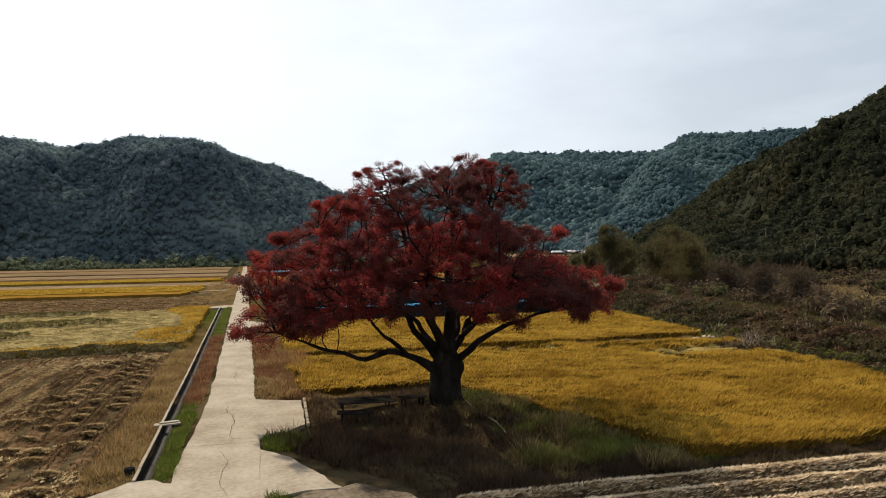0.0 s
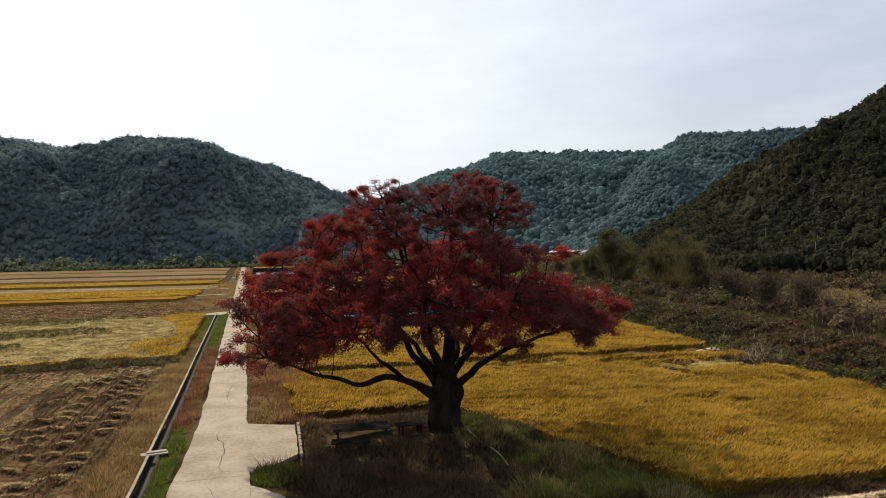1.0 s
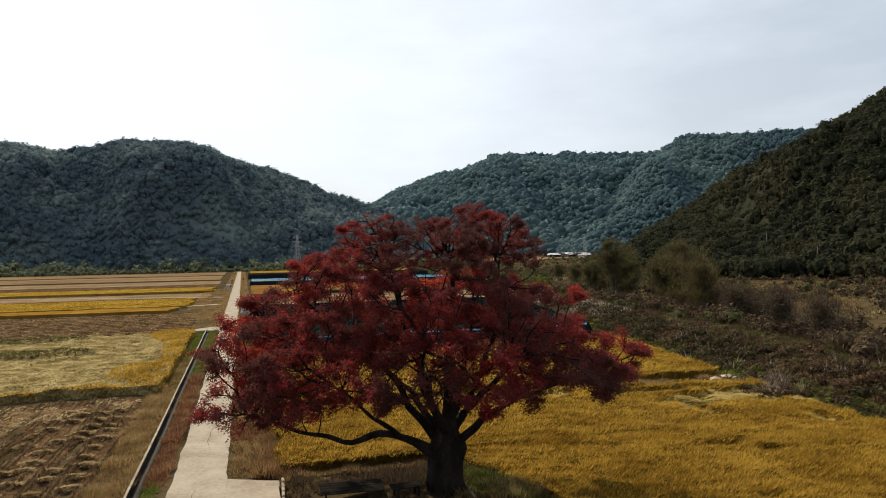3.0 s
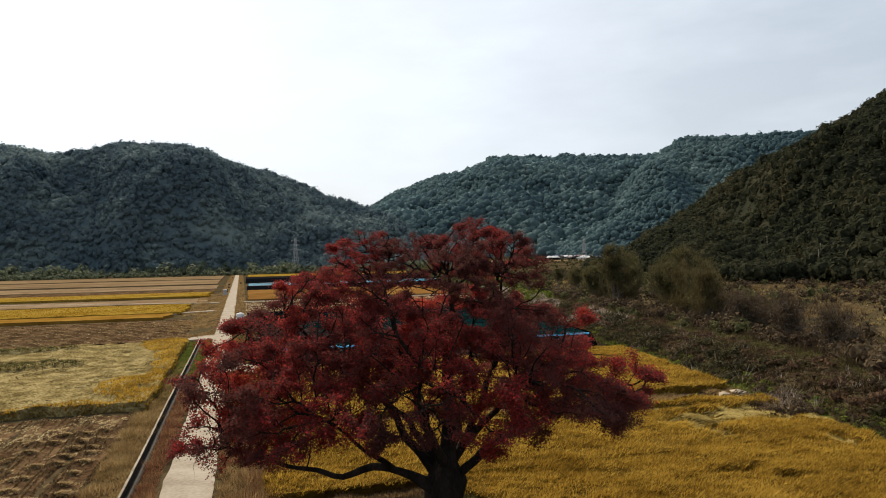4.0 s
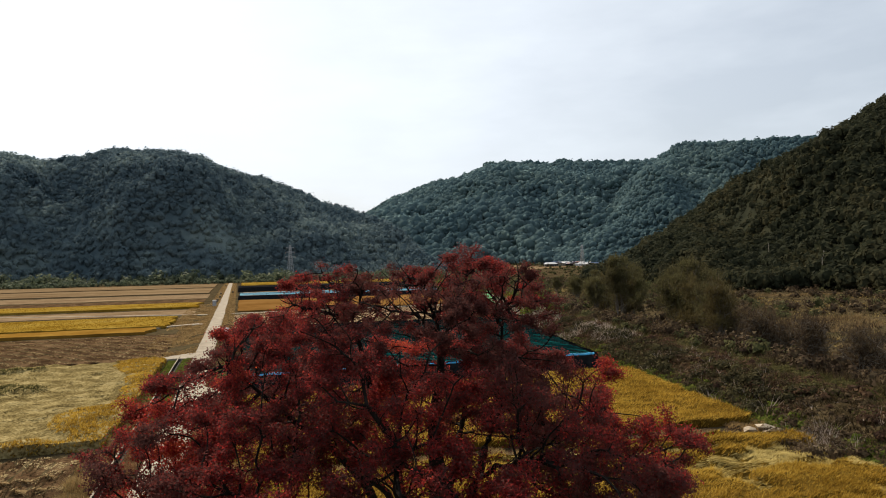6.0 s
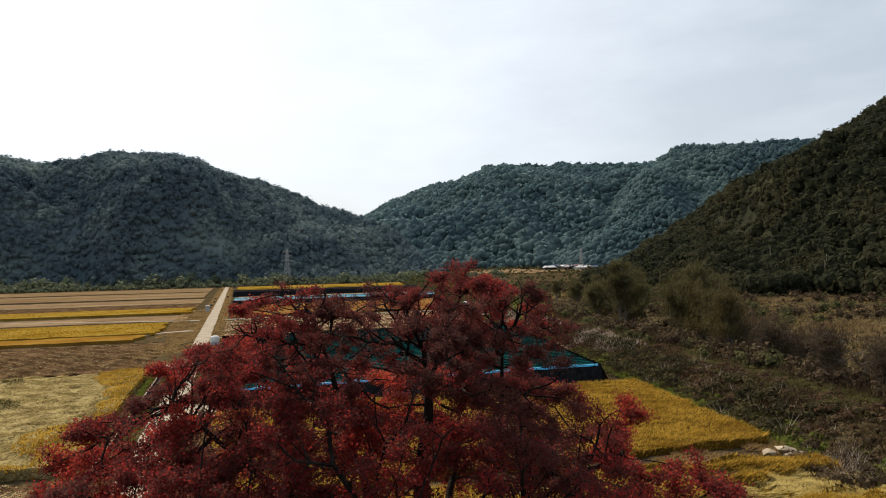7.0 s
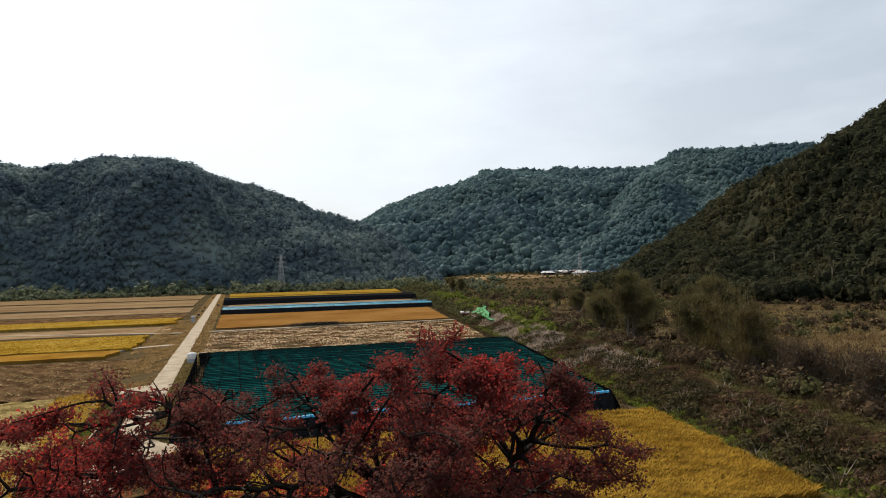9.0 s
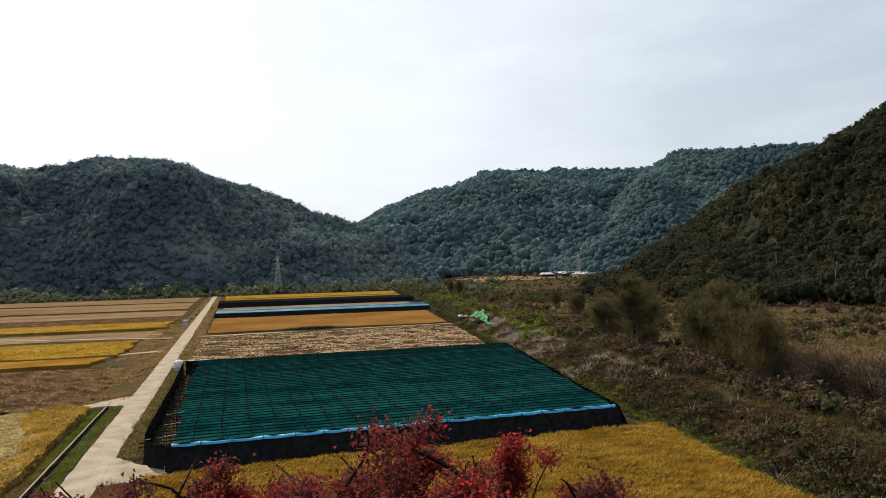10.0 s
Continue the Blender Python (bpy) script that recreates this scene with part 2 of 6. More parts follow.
M_red = material("red_leaves", [(0.118, 0.049, 0.042), (0.145, 0.044, 0.038), (0.185, 0.04, 0.035), (0.28, 0.038, 0.034), (0.5, 0.048, 0.042), (0.46, 0.09, 0.038)], 0.24, rough=0.7, island=0.26, through_light=0.5, spec=0.1, fine=0.2, pos=(0.38, 0.75), detail=3.0, above=0.7)
# west hill leaves: distance haze put into the colour, paler and bluer
M_wood_l_haze = material("hazed_oak_leaves", [(0.085, 0.128, 0.15), (0.14, 0.19, 0.205), (0.24, 0.3, 0.285)], 0.02, island=0.08, fine=0.4, through_light=0.4, rough=0.9, spec=0.04)
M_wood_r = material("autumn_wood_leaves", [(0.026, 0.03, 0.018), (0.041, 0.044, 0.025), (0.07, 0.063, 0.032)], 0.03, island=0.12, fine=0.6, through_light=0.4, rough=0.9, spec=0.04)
# far ridges: leaf colour raised towards blue to stand for haze
M_wood_far_haze = material("hazed_far_leaves", [(0.1, 0.163, 0.18), (0.14, 0.213, 0.225), (0.18, 0.255, 0.248)], 0.009, island=0.03, fine=0.3, through_light=0.55, rough=0.9, spec=0.02)
M_stem = material("grey_stems", [(0.09, 0.075, 0.06), (0.19, 0.165, 0.135)], 1.2, fine=0.5)
M_shrub = material("shrub_leaves", [(0.05, 0.054, 0.024), (0.09, 0.092, 0.038), (0.14, 0.128, 0.056)], 0.15, island=0.5, through_light=0.38)
M_brownrice = material("brown_rice", [(0.155, 0.078, 0.013), (0.215, 0.112, 0.02), (0.265, 0.15, 0.03)], 0.12, bump=0.5, bump_scale=4.0, fine=0.5, spec=0.0)
M_brown = material("brown_field", [(0.13, 0.062, 0.016), (0.18, 0.09, 0.025), (0.22, 0.118, 0.038)], 0.05, bump=0.4, bump_scale=3.0, fine=0.35, spec=0.0)
M_tan = material("tan_field", [(0.12, 0.076, 0.042), (0.19, 0.128, 0.072), (0.27, 0.192, 0.112)], 0.12, bump=0.6, bump_scale=3.0, fine=0.9, spec=0.0, stretch=(0.25, 1, 1))
M_black = material("black_net", [(0.008, 0.008, 0.009), (0.02, 0.02, 0.022)], 2.0, rough=1.0, spec=0.0)
M_teal = material("green_shade_net", [(0.0015, 0.027, 0.028), (0.003, 0.047, 0.047), (0.008, 0.072, 0.068)], 0.3, rough=1.0, spec=0.0, fine=0.8, random_ob=0.35)
M_blue_old = material("faded_blue_sheet", [(0.02, 0.13, 0.21), (0.05, 0.22, 0.32), (0.1, 0.3, 0.4)], 0.35, rough=0.6, fine=0.8, random_ob=0.3)
M_blue = material("blue_sheet", [(0.03, 0.26, 0.5), (0.09, 0.42, 0.68)], 1.2, rough=0.5, spec=0.2, bump=0.5, bump_scale=4)


# ---- mesh helpers ----
def mesh_of(name, verts, faces, mat, parent=None, label="", soft=False, soft_count=0):
    """One mesh object from arrays of places and of faces (all of one size); soft_count: how many of the first faces shade smoothly."""
    verts, faces = np.asarray(verts, np.float32).reshape(-1, 3), np.asarray(faces, np.int32)
    me = bpy.data.meshes.new(name)
    k = faces.shape[1]
    me.vertices.add(len(verts))
    me.vertices.foreach_set("co", verts.ravel())
    me.loops.add(faces.size)
    me.loops.foreach_set("vertex_index", faces.ravel())
    me.polygons.add(len(faces))
    me.polygons.foreach_set("loop_start", np.arange(len(faces), dtype=np.int32) * k)
    flags = np.full(len(faces), soft)
    flags[:soft_count] = True
    me.polygons.foreach_set("use_smooth", flags)
    me.update(calc_edges=True)
    me.validate()
    me.materials.append(mat)
    ob = new(name, me)
    if parent:
        ob.parent = parent
    if label:
        tagged(ob, label)
    return ob


def part(name, bm, mat, parent, label=""):
    me = bpy.data.meshes.new(name)
    bm.to_mesh(me)
    bm.free()
    me.materials.append(mat)
    ob = new(name, me)
    ob.parent = parent
    if label:
        tagged(ob, label)
    return ob


def box_bm(sx, sy, sz, bevel=0.0, at=(0, 0, 0), bm=None):
    own = bm is None
    bm = bm or bmesh.new()
    r = bmesh.ops.create_cube(bm, size=1, matrix=Matrix.Translation(at) @ Matrix.Diagonal((sx, sy, sz, 1)))
    if bevel:
        edges = list({e for v in r["verts"] for e in v.link_edges})
        bmesh.ops.bevel(bm, geom=edges, offset=bevel, segments=2, affect="EDGES")
    return bm


def tube(points, radii, sides=8):
    """Places and quads of a tapered tube along points."""
    p, r = np.asarray(points, float), np.asarray(radii, float)
    d = np.gradient(p, axis=0)
    d /= np.linalg.norm(d, axis=1)[:, None] + 1e-9
    ref = np.where(np.abs(d[:, 2:3]) > 0.9, [[1.0, 0, 0]], [[0, 0, 1.0]])
    a = np.cross(d, ref)
    a /= np.linalg.norm(a, axis=1)[:, None] + 1e-9
    b = np.cross(d, a)
    an = np.linspace(0, 2 * np.pi, sides, endpoint=False)
    ring = a[:, None] * np.cos(an)[None, :, None] + b[:, None] * np.sin(an)[None, :, None]
    v = (p[:, None] + ring * r[:, None, None]).reshape(-1, 3)
    i, k = np.meshgrid(np.arange(len(p) - 1), np.arange(sides), indexing="ij")
    k2 = (k + 1) % sides
    f = np.stack([i * sides + k, i * sides + k2, (i + 1) * sides + k2, (i + 1) * sides + k], -1).reshape(-1, 4)
    return v, f


def joined(pieces):
    vs, fs, n = [], [], 0
    for v, f in pieces:
        vs.append(v)
        fs.append(np.asarray(f) + n)
        n += len(v)
    return np.concatenate(vs), np.concatenate(fs)


def unit(v):
    return v / (np.linalg.norm(v, axis=-1, keepdims=True) + 1e-9)


def leaf_quads(points, length, width, normals=None, spread=1.0):
    """A pointed leaf (rhombus) at every point, turned at random about a normal."""
    n = len(points)
    nr = rng.normal(size=(n, 3)) * spread
    if normals is not None:
        nr = nr + normals
    nr = unit(nr)
    a = unit(np.cross(nr, rng.normal(size=(n, 3))))
    b = np.cross(nr, a)
    ln, wd = np.broadcast_to(length, n)[:, None], np.broadcast_to(width, n)[:, None]
    fold = nr * wd * 0.3
    v = np.stack([points - a * ln / 2, points + b * wd / 2 + fold, points + a * ln / 2, points - b * wd / 2 + fold], 1)
    return v.reshape(-1, 3), np.arange(4 * n).reshape(-1, 4)


def tufts(points, height, width, blades=4, lean=0.5, drift=(0, 0)):
    """Blades (thin triangles) rising from every point."""
    p = np.repeat(np.asarray(points), blades, 0)
    n = len(p)
    h = np.repeat(np.broadcast_to(height, len(points)), blades) * rng.uniform(0.7, 1.2, n)
    an = rng.uniform(0, 2 * np.pi, n)
    out = np.stack([np.cos(an), np.sin(an), np.zeros(n)], 1)
    side = np.stack([-np.sin(an), np.cos(an), np.zeros(n)], 1)
    w = width * rng.uniform(0.6, 1.4, n)[:, None]
    base = p + out * w * 1.2
    tip = base + out * (h * lean * rng.uniform(0.2, 1.2, n))[:, None]
    tip[:, :2] += np.asarray(drift) * h[:, None]
    tip[:, 2] += h
    return np.stack([base - side * w, base + side * w, tip], 1).reshape(-1, 3), np.arange(3 * n).reshape(-1, 3)


def grid_faces(nu, nv):
    i, j = np.meshgrid(np.arange(nu - 1), np.arange(nv - 1), indexing="ij")
    return np.stack([i * nv + j, (i + 1) * nv + j, (i + 1) * nv + j + 1, i * nv + j + 1], -1).reshape(-1, 4)


# ---- the ground ----
def bank(y):
    """The line along which the paddies meet the levee."""
    return 36.0 + 0.174 * np.asarray(y, float)


HILLS = [
    # origin, way of the ridge, (place along it, height), depth of the near slope, of the far slope
    ((0, 715), (1, 0), [(-900, 40), (-600, 100), (-330, 120), (-182, 108), (-156, 104), (-122, 110), (-94, 117), (-47, 114), (-4, 101), (44, 85), (81, 69), (124, 56), (158, 30), (175, 10), (190, 0)], 150, 260),
    ((300, 590), (0.727, -0.687), [(10, 0), (72, 0), (84, 16), (97, 38), (142, 70), (193, 94), (224, 111), (248, 124), (400, 166), (600, 170), (900, 90), (1100, 0)], 235, 300),
    ((560, 1045), (0.77, -0.638), [(-150, 0), (-80, 20), (0, 66), (60, 112), (111, 158), (150, 180), (233, 178), (310, 176), (347, 172), (600, 150), (900, 60), (1050, 0)], 330, 400),
    ((257, 1454), (0.93, -0.365), [(-500, 0), (-250, 25), (-100, 62), (0, 99), (91, 142), (140, 158), (210, 173), (292, 203), (386, 198), (500, 194), (596, 196), (800, 190), (1100, 100), (1400, 0)], 520, 500),
]


ROUND = (1.9, 1.2, 1.3, 1.3)      # how far each near slope bulges


def hill_z(k, x, y):
    (ox, oy), (dx, dy), nodes, near, far = HILLS[k]
    s, d = (x - ox) * dx + (y - oy) * dy, -(x - ox) * dy + (y - oy) * dx
    height = np.interp(s, [a for a, b in nodes], [b for a, b in nodes])
    wide = (95, 80, 150, 170)[k]
    spur = 1 - np.abs(2 * fbm(s + 0.22 * d, d * 0.18, wide, 31 + k, 2) - 1) * 1.5
    w = np.where(d < 0, near + (110 * smooth(115, 190, s) if k == 1 else 0), far) * (1 + 0.3 * (spur - 0.55) * smooth(0, 60, np.abs(d)))
    t = np.clip(np.abs(d) / w, 0, 1)
    prof = (1 - t ** ROUND[k]) * (1 - 0.35 * smooth(0.75, 1.0, t))
    knob = fbm(x, y, wide * 0.5, 131 + k, 3) - 0.5
    return height * prof * (1 + (0.5 * (spur - 0.6) + 0.3 * knob) * smooth(0.12, 0.55, t) * (1 - 0.5 * smooth(0.7, 1.0, t)))


def plain_z(x, y):
    x, y = np.asarray(x, float), np.asarray(y, float)
    u = x - bank(y)
    z = np.full(np.broadcast(x, y).shape, -0.38)
    z = np.maximum(z, -0.07 - 0.3 * smooth(1.6, 4.2, np.abs(x)))
    plot = smooth(1.4, 3.0, x) * (1 - smooth(17, 21, x)) * smooth(22.5, 25.5, y) * (1 - smooth(41, 43.5, y))
    plot = plot * smooth(-0.4, 1.2, x - 7.6 + (y - 24) * 0.72) * (1 - (1 - smooth(4.2, 5.0, x)) * smooth(32.0, 33.4, y))
    z = z + plot * (0.22 + 0.16 * (fbm(x, y, 2.5, 21, 3) - 0.5))
    z = z + 0.55 * (1 - smooth(1.2, 6.5, np.hypot(x - 11.5, y - 35.0)))
    z = np.where((np.abs(x + 2.93) < 0.36) & (y > 28.2) & (y < 121.5), -0.85, z)
    rise = smooth(0, 6.5, u) * 2.2 - smooth(11, 22, u) * 4.0
    z = z + rise + (fbm(x, y, 6, 3) - 0.5) * 1.0 * smooth(1, 6, u) + (fbm(x, y, 40, 5) - 0.5) * 1.8 * smooth(22, 50, u)
    return z + smooth(500, 530, y) * (0.8 + (fbm(x, y, 30, 9) - 0.5)) + 6.0 * smooth(520, 760, y) * smooth(40, 120, u)


def ground_z(x, y):
    z = plain_z(x, y)
    for k in range(4):
        z = np.maximum(z, hill_z(k, x, y) - 1.5)
    return z


xs = np.concatenate([np.linspace(-3000, -200, 20), np.linspace(-180, -50, 14), np.arange(-46, -6, 2.0), np.arange(-6, -4, 0.5), np.arange(-4, -2, 0.12), np.arange(-2, 8, 0.5), np.arange(8, 40, 2.0), np.arange(40, 110, 2.2), np.arange(110, 150, 4.0), np.arange(152, 420, 8), np.arange(430, 1000, 25), np.linspace(1050, 3500, 15)])
ys = np.concatenate([np.linspace(-800, -20, 10), np.arange(-10, 130, 2.0), np.arange(130, 200, 3.0), np.arange(200, 560, 6), np.arange(570, 1500, 20), np.linspace(1550, 4800, 14)])
gx, gy = np.meshgrid(xs, ys, indexing="ij")
ground = mesh_of("ground", np.stack([gx, gy, plain_z(gx, gy)], -1), grid_faces(len(xs), len(ys)), M_ground, soft=True)
tagged(ground, "weedy brown valley floor with a low levee", "ground", kind="structure")

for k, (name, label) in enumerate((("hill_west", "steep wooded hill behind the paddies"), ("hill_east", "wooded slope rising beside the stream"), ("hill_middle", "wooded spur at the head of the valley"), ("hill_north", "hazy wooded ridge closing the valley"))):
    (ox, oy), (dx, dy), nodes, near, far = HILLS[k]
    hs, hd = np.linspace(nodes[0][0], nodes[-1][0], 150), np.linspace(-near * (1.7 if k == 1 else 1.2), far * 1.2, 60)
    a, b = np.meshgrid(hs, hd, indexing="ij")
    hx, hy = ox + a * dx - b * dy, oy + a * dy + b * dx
    tagged(mesh_of(name, np.stack([hx, hy, hill_z(k, hx, hy) - 6.0 + 7.5 * smooth(1, 12, hill_z(k, hx, hy))], -1), grid_faces(150, 60), (M_wood_l_haze, M_wood_r, M_wood_far_haze, M_wood_far_haze)[k], soft=True), label, "hill", kind="structure")

# ---- woods on the hills ----
PHI = (1 + 5 ** 0.5) / 2
ICO_V = unit(np.array([(-1, PHI, 0), (1, PHI, 0), (-1, -PHI, 0), (1, -PHI, 0), (0, -1, PHI), (0, 1, PHI), (0, -1, -PHI), (0, 1, -PHI), (PHI, 0, -1), (PHI, 0, 1), (-PHI, 0, -1), (-PHI, 0, 1)], float))
ICO_F = np.array([(0, 11, 5), (0, 5, 1), (0, 1, 7), (0, 7, 10), (0, 10, 11), (1, 5, 9), (5, 11, 4), (11, 10, 2), (10, 7, 6), (7, 1, 8), (3, 9, 4), (3, 4, 2), (3, 2, 6), (3, 6, 8), (3, 8, 9), (4, 9, 5), (2, 4, 11), (6, 2, 10), (8, 6, 7), (9, 8, 1)])


def crowns(places, radius, tall, cards, card, core_size=(0.58, 0.84)):
    """Tree crowns: an uneven core with leaf clumps standing out all round it. Triangles."""
    n = len(places)
    radius, tall = np.broadcast_to(radius, n), np.broadcast_to(tall, n)
    half = np.stack([radius, radius, tall * 0.5], 1)
    mid = places + np.array([0, 0, 1.0]) * (tall * 0.52)[:, None]
    core = ICO_V[None] * rng.uniform(*core_size, (n, 12, 1)) * half[:, None] + mid[:, None]
    f1 = (ICO_F[None] + 12 * np.arange(n)[:, None, None]).reshape(-1, 3)
    d = unit(rng.normal(size=(n, cards, 3)) + [0, 0, 0.25])
    lump = 0.84 + 0.24 * np.sin(d[..., :1] * 5 + rng.uniform(0, 6, (n, 1, 1))) * np.cos(d[..., 1:2] * 5 + rng.uniform(0, 6, (n, 1, 1)))
    c = (d * lump * rng.uniform(0.8 if core_size[0] > 0.5 else 0.45, 1.08, (n, cards, 1)) * half[:, None] + mid[:, None]).reshape(-1, 3)
    nr = unit(d.reshape(-1, 3) + rng.normal(size=(n * cards, 3)) * 0.26)
    a = unit(np.cross(nr, rng.normal(size=nr.shape)))
    b = np.cross(nr, a)
    s = (np.repeat(radius, cards) * card * rng.uniform(0.6, 1.3, n * cards))[:, None]
    tri = np.stack([c + a * s, c - a * s * 0.5 + b * s * 0.8, c - a * s * 0.5 - b * s * 0.8], 1).reshape(-1, 3)
    f2 = np.arange(len(tri)).reshape(-1, 3) + 12 * n
    return np.concatenate([core.reshape(-1, 3), tri]), np.concatenate([f1, f2])


def wood(name, k, s_range, d_range, gap, size, cards, card, mat, label):
    (ox, oy), (dx, dy), nodes, near, far = HILLS[k]
    a, b = np.meshgrid(np.arange(*s_range, gap), np.arange(*d_range, gap * (0.62 if k < 2 else 0.85)), indexing="ij")
    a, b = a.ravel() + rng.uniform(-0.45, 0.45, a.size) * gap, b.ravel() + rng.uniform(-0.45, 0.45, a.size) * gap
    x, y = ox + a * dx - b * dy, oy + a * dy + b * dx
    z = hill_z(k, x, y)
    keep = (z > np.where((k == 1) & (y < 420), 0.3, 2.0)) & (z > plain_z(x, y) - 1)
    for o in range(4):
        if o != k:
            keep &= hill_z(o, x, y) < z + 4
    x, y, z = x[keep], y[keep], z[keep]
    r = gap * size * rng.uniform(0.5, 1.1, len(x)) * (0.7 + 0.6 * vnoise(x, y, 34, 77))
    swell = gap * 1.8 * np.maximum(0, fbm(x, y, gap * 6, 78, 2) - 0.4) * smooth(4, 20, z)
    v, f = crowns(np.stack([x, y, z - 1.5 - 0.25 * gap + swell], 1), r, r * rng.uniform(1.6, 2.3, len(x)), cards, card, (0.58, 0.84) if k < 2 else (0.72, 0.98))
    ob = mesh_of(name, v, f, mat, soft_count=20 * len(x) if k > 1 else 0)
    return tagged(ob, label, "woodland", kind="stuff")


wood("wood_west", 0, (-222, 200), (-185, 25), 4.4, 1.05, 36, 0.26, M_wood_l_haze, "dense broadleaf wood on the steep hill, haze put into its leaf colour")
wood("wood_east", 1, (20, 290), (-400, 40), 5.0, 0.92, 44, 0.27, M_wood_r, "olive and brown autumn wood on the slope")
wood("wood_middle", 2, (-150, 410), (-395, 40), 5.4, 1.12, 8, 0.36, M_wood_far_haze, "wood on the middle spur, coloured blue-green for haze")
wood("wood_north", 3, (-200, 650), (-610, 40), 7.0, 1.15, 6, 0.38, M_wood_far_haze, "wood on the far ridge, coloured blue-green for haze")

# ---- lane, aprons, paths ----
def slab(name, outline, top, thick, mat, label="", category="", kind="structure", parent=None):
    """A flat sheet with thickness over an outline of corners."""
    bm = bmesh.new()
    face = bm.faces.new([bm.verts.new((x, y, top)) for x, y in outline])
    face.normal_update()
    if face.normal.z < 0:
        face.normal_flip()
    ext = bmesh.ops.extrude_face_region(bm, geom=[face])
    for v in ext["geom"]:
        if isinstance(v, bmesh.types.BMVert):
            v.co.z -= thick
    bmesh.ops.recalc_face_normals(bm, faces=bm.faces)
    ob = part(name, bm, mat, parent)
    return tagged(ob, label, category, kind=kind) if label else ob


def ragged(outline, amount=0.22, step=0.5, seed=1):
    """The outline with crumbled edges; the side under the lane stays straight."""
    out = []
    for (ax, ay), (bx, by) in zip(outline, outline[1:] + outline[:1]):
        n = max(1, int(math.hypot(bx - ax, by - ay) / step))
        for k in range(n):
            x, y = ax + (bx - ax) * k / n, ay + (by - ay) * k / n
            if abs(x) > 1.6:
                x += (fbm(x * 3, y * 3, 2.5, seed, 3) - 0.5) * 2 * amount
                y += (fbm(x * 3 + 50, y * 3, 2.5, seed + 1, 3) - 0.5) * 2 * amount
            out.append((float(x), float(y)))
    return out


def worn(a, b, x, seed, amount=0.14, step=0.7):
    """Points up along an uneven edge at about x."""
    ys = np.linspace(a, b, max(2, int((b - a) / step)))
    return [(x + math.copysign(float(smooth(44, 27, y)), x) * (0.6 if x < 0 else 0.05) + (fbm(y, seed, 1.6, seed, 3) - 0.5) * 2 * amount, y) for y in ys]


road = slab("road", [(-1.1, -30), (1.4, -30), (1.4, 505), (-1.1, 505)], -0.045, 0.3, M_gap, "pale worn concrete farm lane with cracks, running straight up the valley", "road")
joints = [-30.0, -14, -2, 8.5, 20.5, 32.4, 44.0, 55.5, 67.4, 79.2, 91, 103, 115.2, 127, 139.4] + list(np.arange(152, 506, 25.0)) + [505.0]
for a, b in zip(joints[:-1], joints[1:]):
    step = 0.7 if b < 150 else 6
    left, right = worn(a + 0.015, b - 0.015, -1.2, 4, step=step), worn(a + 0.015, b - 0.015, 1.5, 9, step=step)
    slab("concrete_panel", left + right[::-1], 0.0 + rng.uniform(-0.004, 0.004), 0.2, M_concrete, parent=road)


def crack(points, width):
    """A crooked open crack."""
    p = bend(points, len(points) * 7)
    n = len(p)
    p = p + (np.stack([vnoise(np.arange(n), 3, 1.3, 90), vnoise(np.arange(n), 8, 1.3, 91)], 1) - 0.5) * 0.14
    d = unit(np.gradient(p, axis=0))
    side = np.stack([-d[:, 1], d[:, 0]], 1) * (width * np.sin(np.linspace(0.15, np.pi - 0.1, n)))[:, None]
    v = np.concatenate([np.column_stack([p + side, np.full(n, 0.009)]), np.column_stack([p - side, np.full(n, 0.009)])])
    f = np.array([(i, i + 1, n + i + 1, n + i) for i in range(n - 1)])
    mesh_of("crack", v, f, M_gap, road)


def bend(points, n):
    """Points along a smooth line through the given ones."""
    p = np.asarray(points, float)
    out = np.empty((n, p.shape[1]))
    q = np.vstack([2 * p[0] - p[1], p, 2 * p[-1] - p[-2]])
    for k, s in enumerate(np.linspace(0, len(p) - 1, n)):
        i = min(int(s), len(p) - 2)
        a = s - i
        p0, p1, p2, p3 = q[i], q[i + 1], q[i + 2], q[i + 3]
        out[k] = 0.5 * (2 * p1 + (p2 - p0) * a + (2 * p0 - 5 * p1 + 4 * p2 - p3) * a * a + (3 * p1 - p0 - 3 * p2 + p3) * a ** 3)
    return out


crack([(0.1, 41.2), (-0.1, 39.6), (0.25, 38.2), (0.35, 36.4), (0.2, 34.4), (0.4, 33.0)], 0.022)
crack([(-0.3, 32.0), (0.2, 29.5), (0.0, 27.0), (0.4, 24.5)], 0.013)
crack([(0.5, 55.0), (0.2, 51.0), (0.4, 47.5)], 0.014)
crack([(-0.4, 78.0), (0.0, 74.0), (-0.1, 69.0)], 0.02)

apron = slab("apron", ragged([(1.2, 32.6), (2.6, 33.4), (3.85, 35.0), (4.15, 40.9), (1.2, 42.2)], 0.12), -0.012, 0.2, M_concrete, "pale concrete turning place beside the lane", "pavement")
slab("apron", ragged([(1.2, 24.6), (2.6, 24.9), (4.4, 24.9), (3.6, 27.4), (2.2, 30.4), (1.2, 31.4)], 0.3), -0.03, 0.2, M_concrete, "cracked dusty concrete strip at the foot of the tree plot", "pavement")
slab("side_track", ragged([(1.2, 20.4), (4.4, 21.2), (7.2, 21.6), (6.8, 23.6), (5.0, 25.2), (2.6, 24.4), (1.2, 24.2)], 0.4), -0.05, 0.2, M_dirt, "dusty brown dirt track beside the harvested rows", "track")
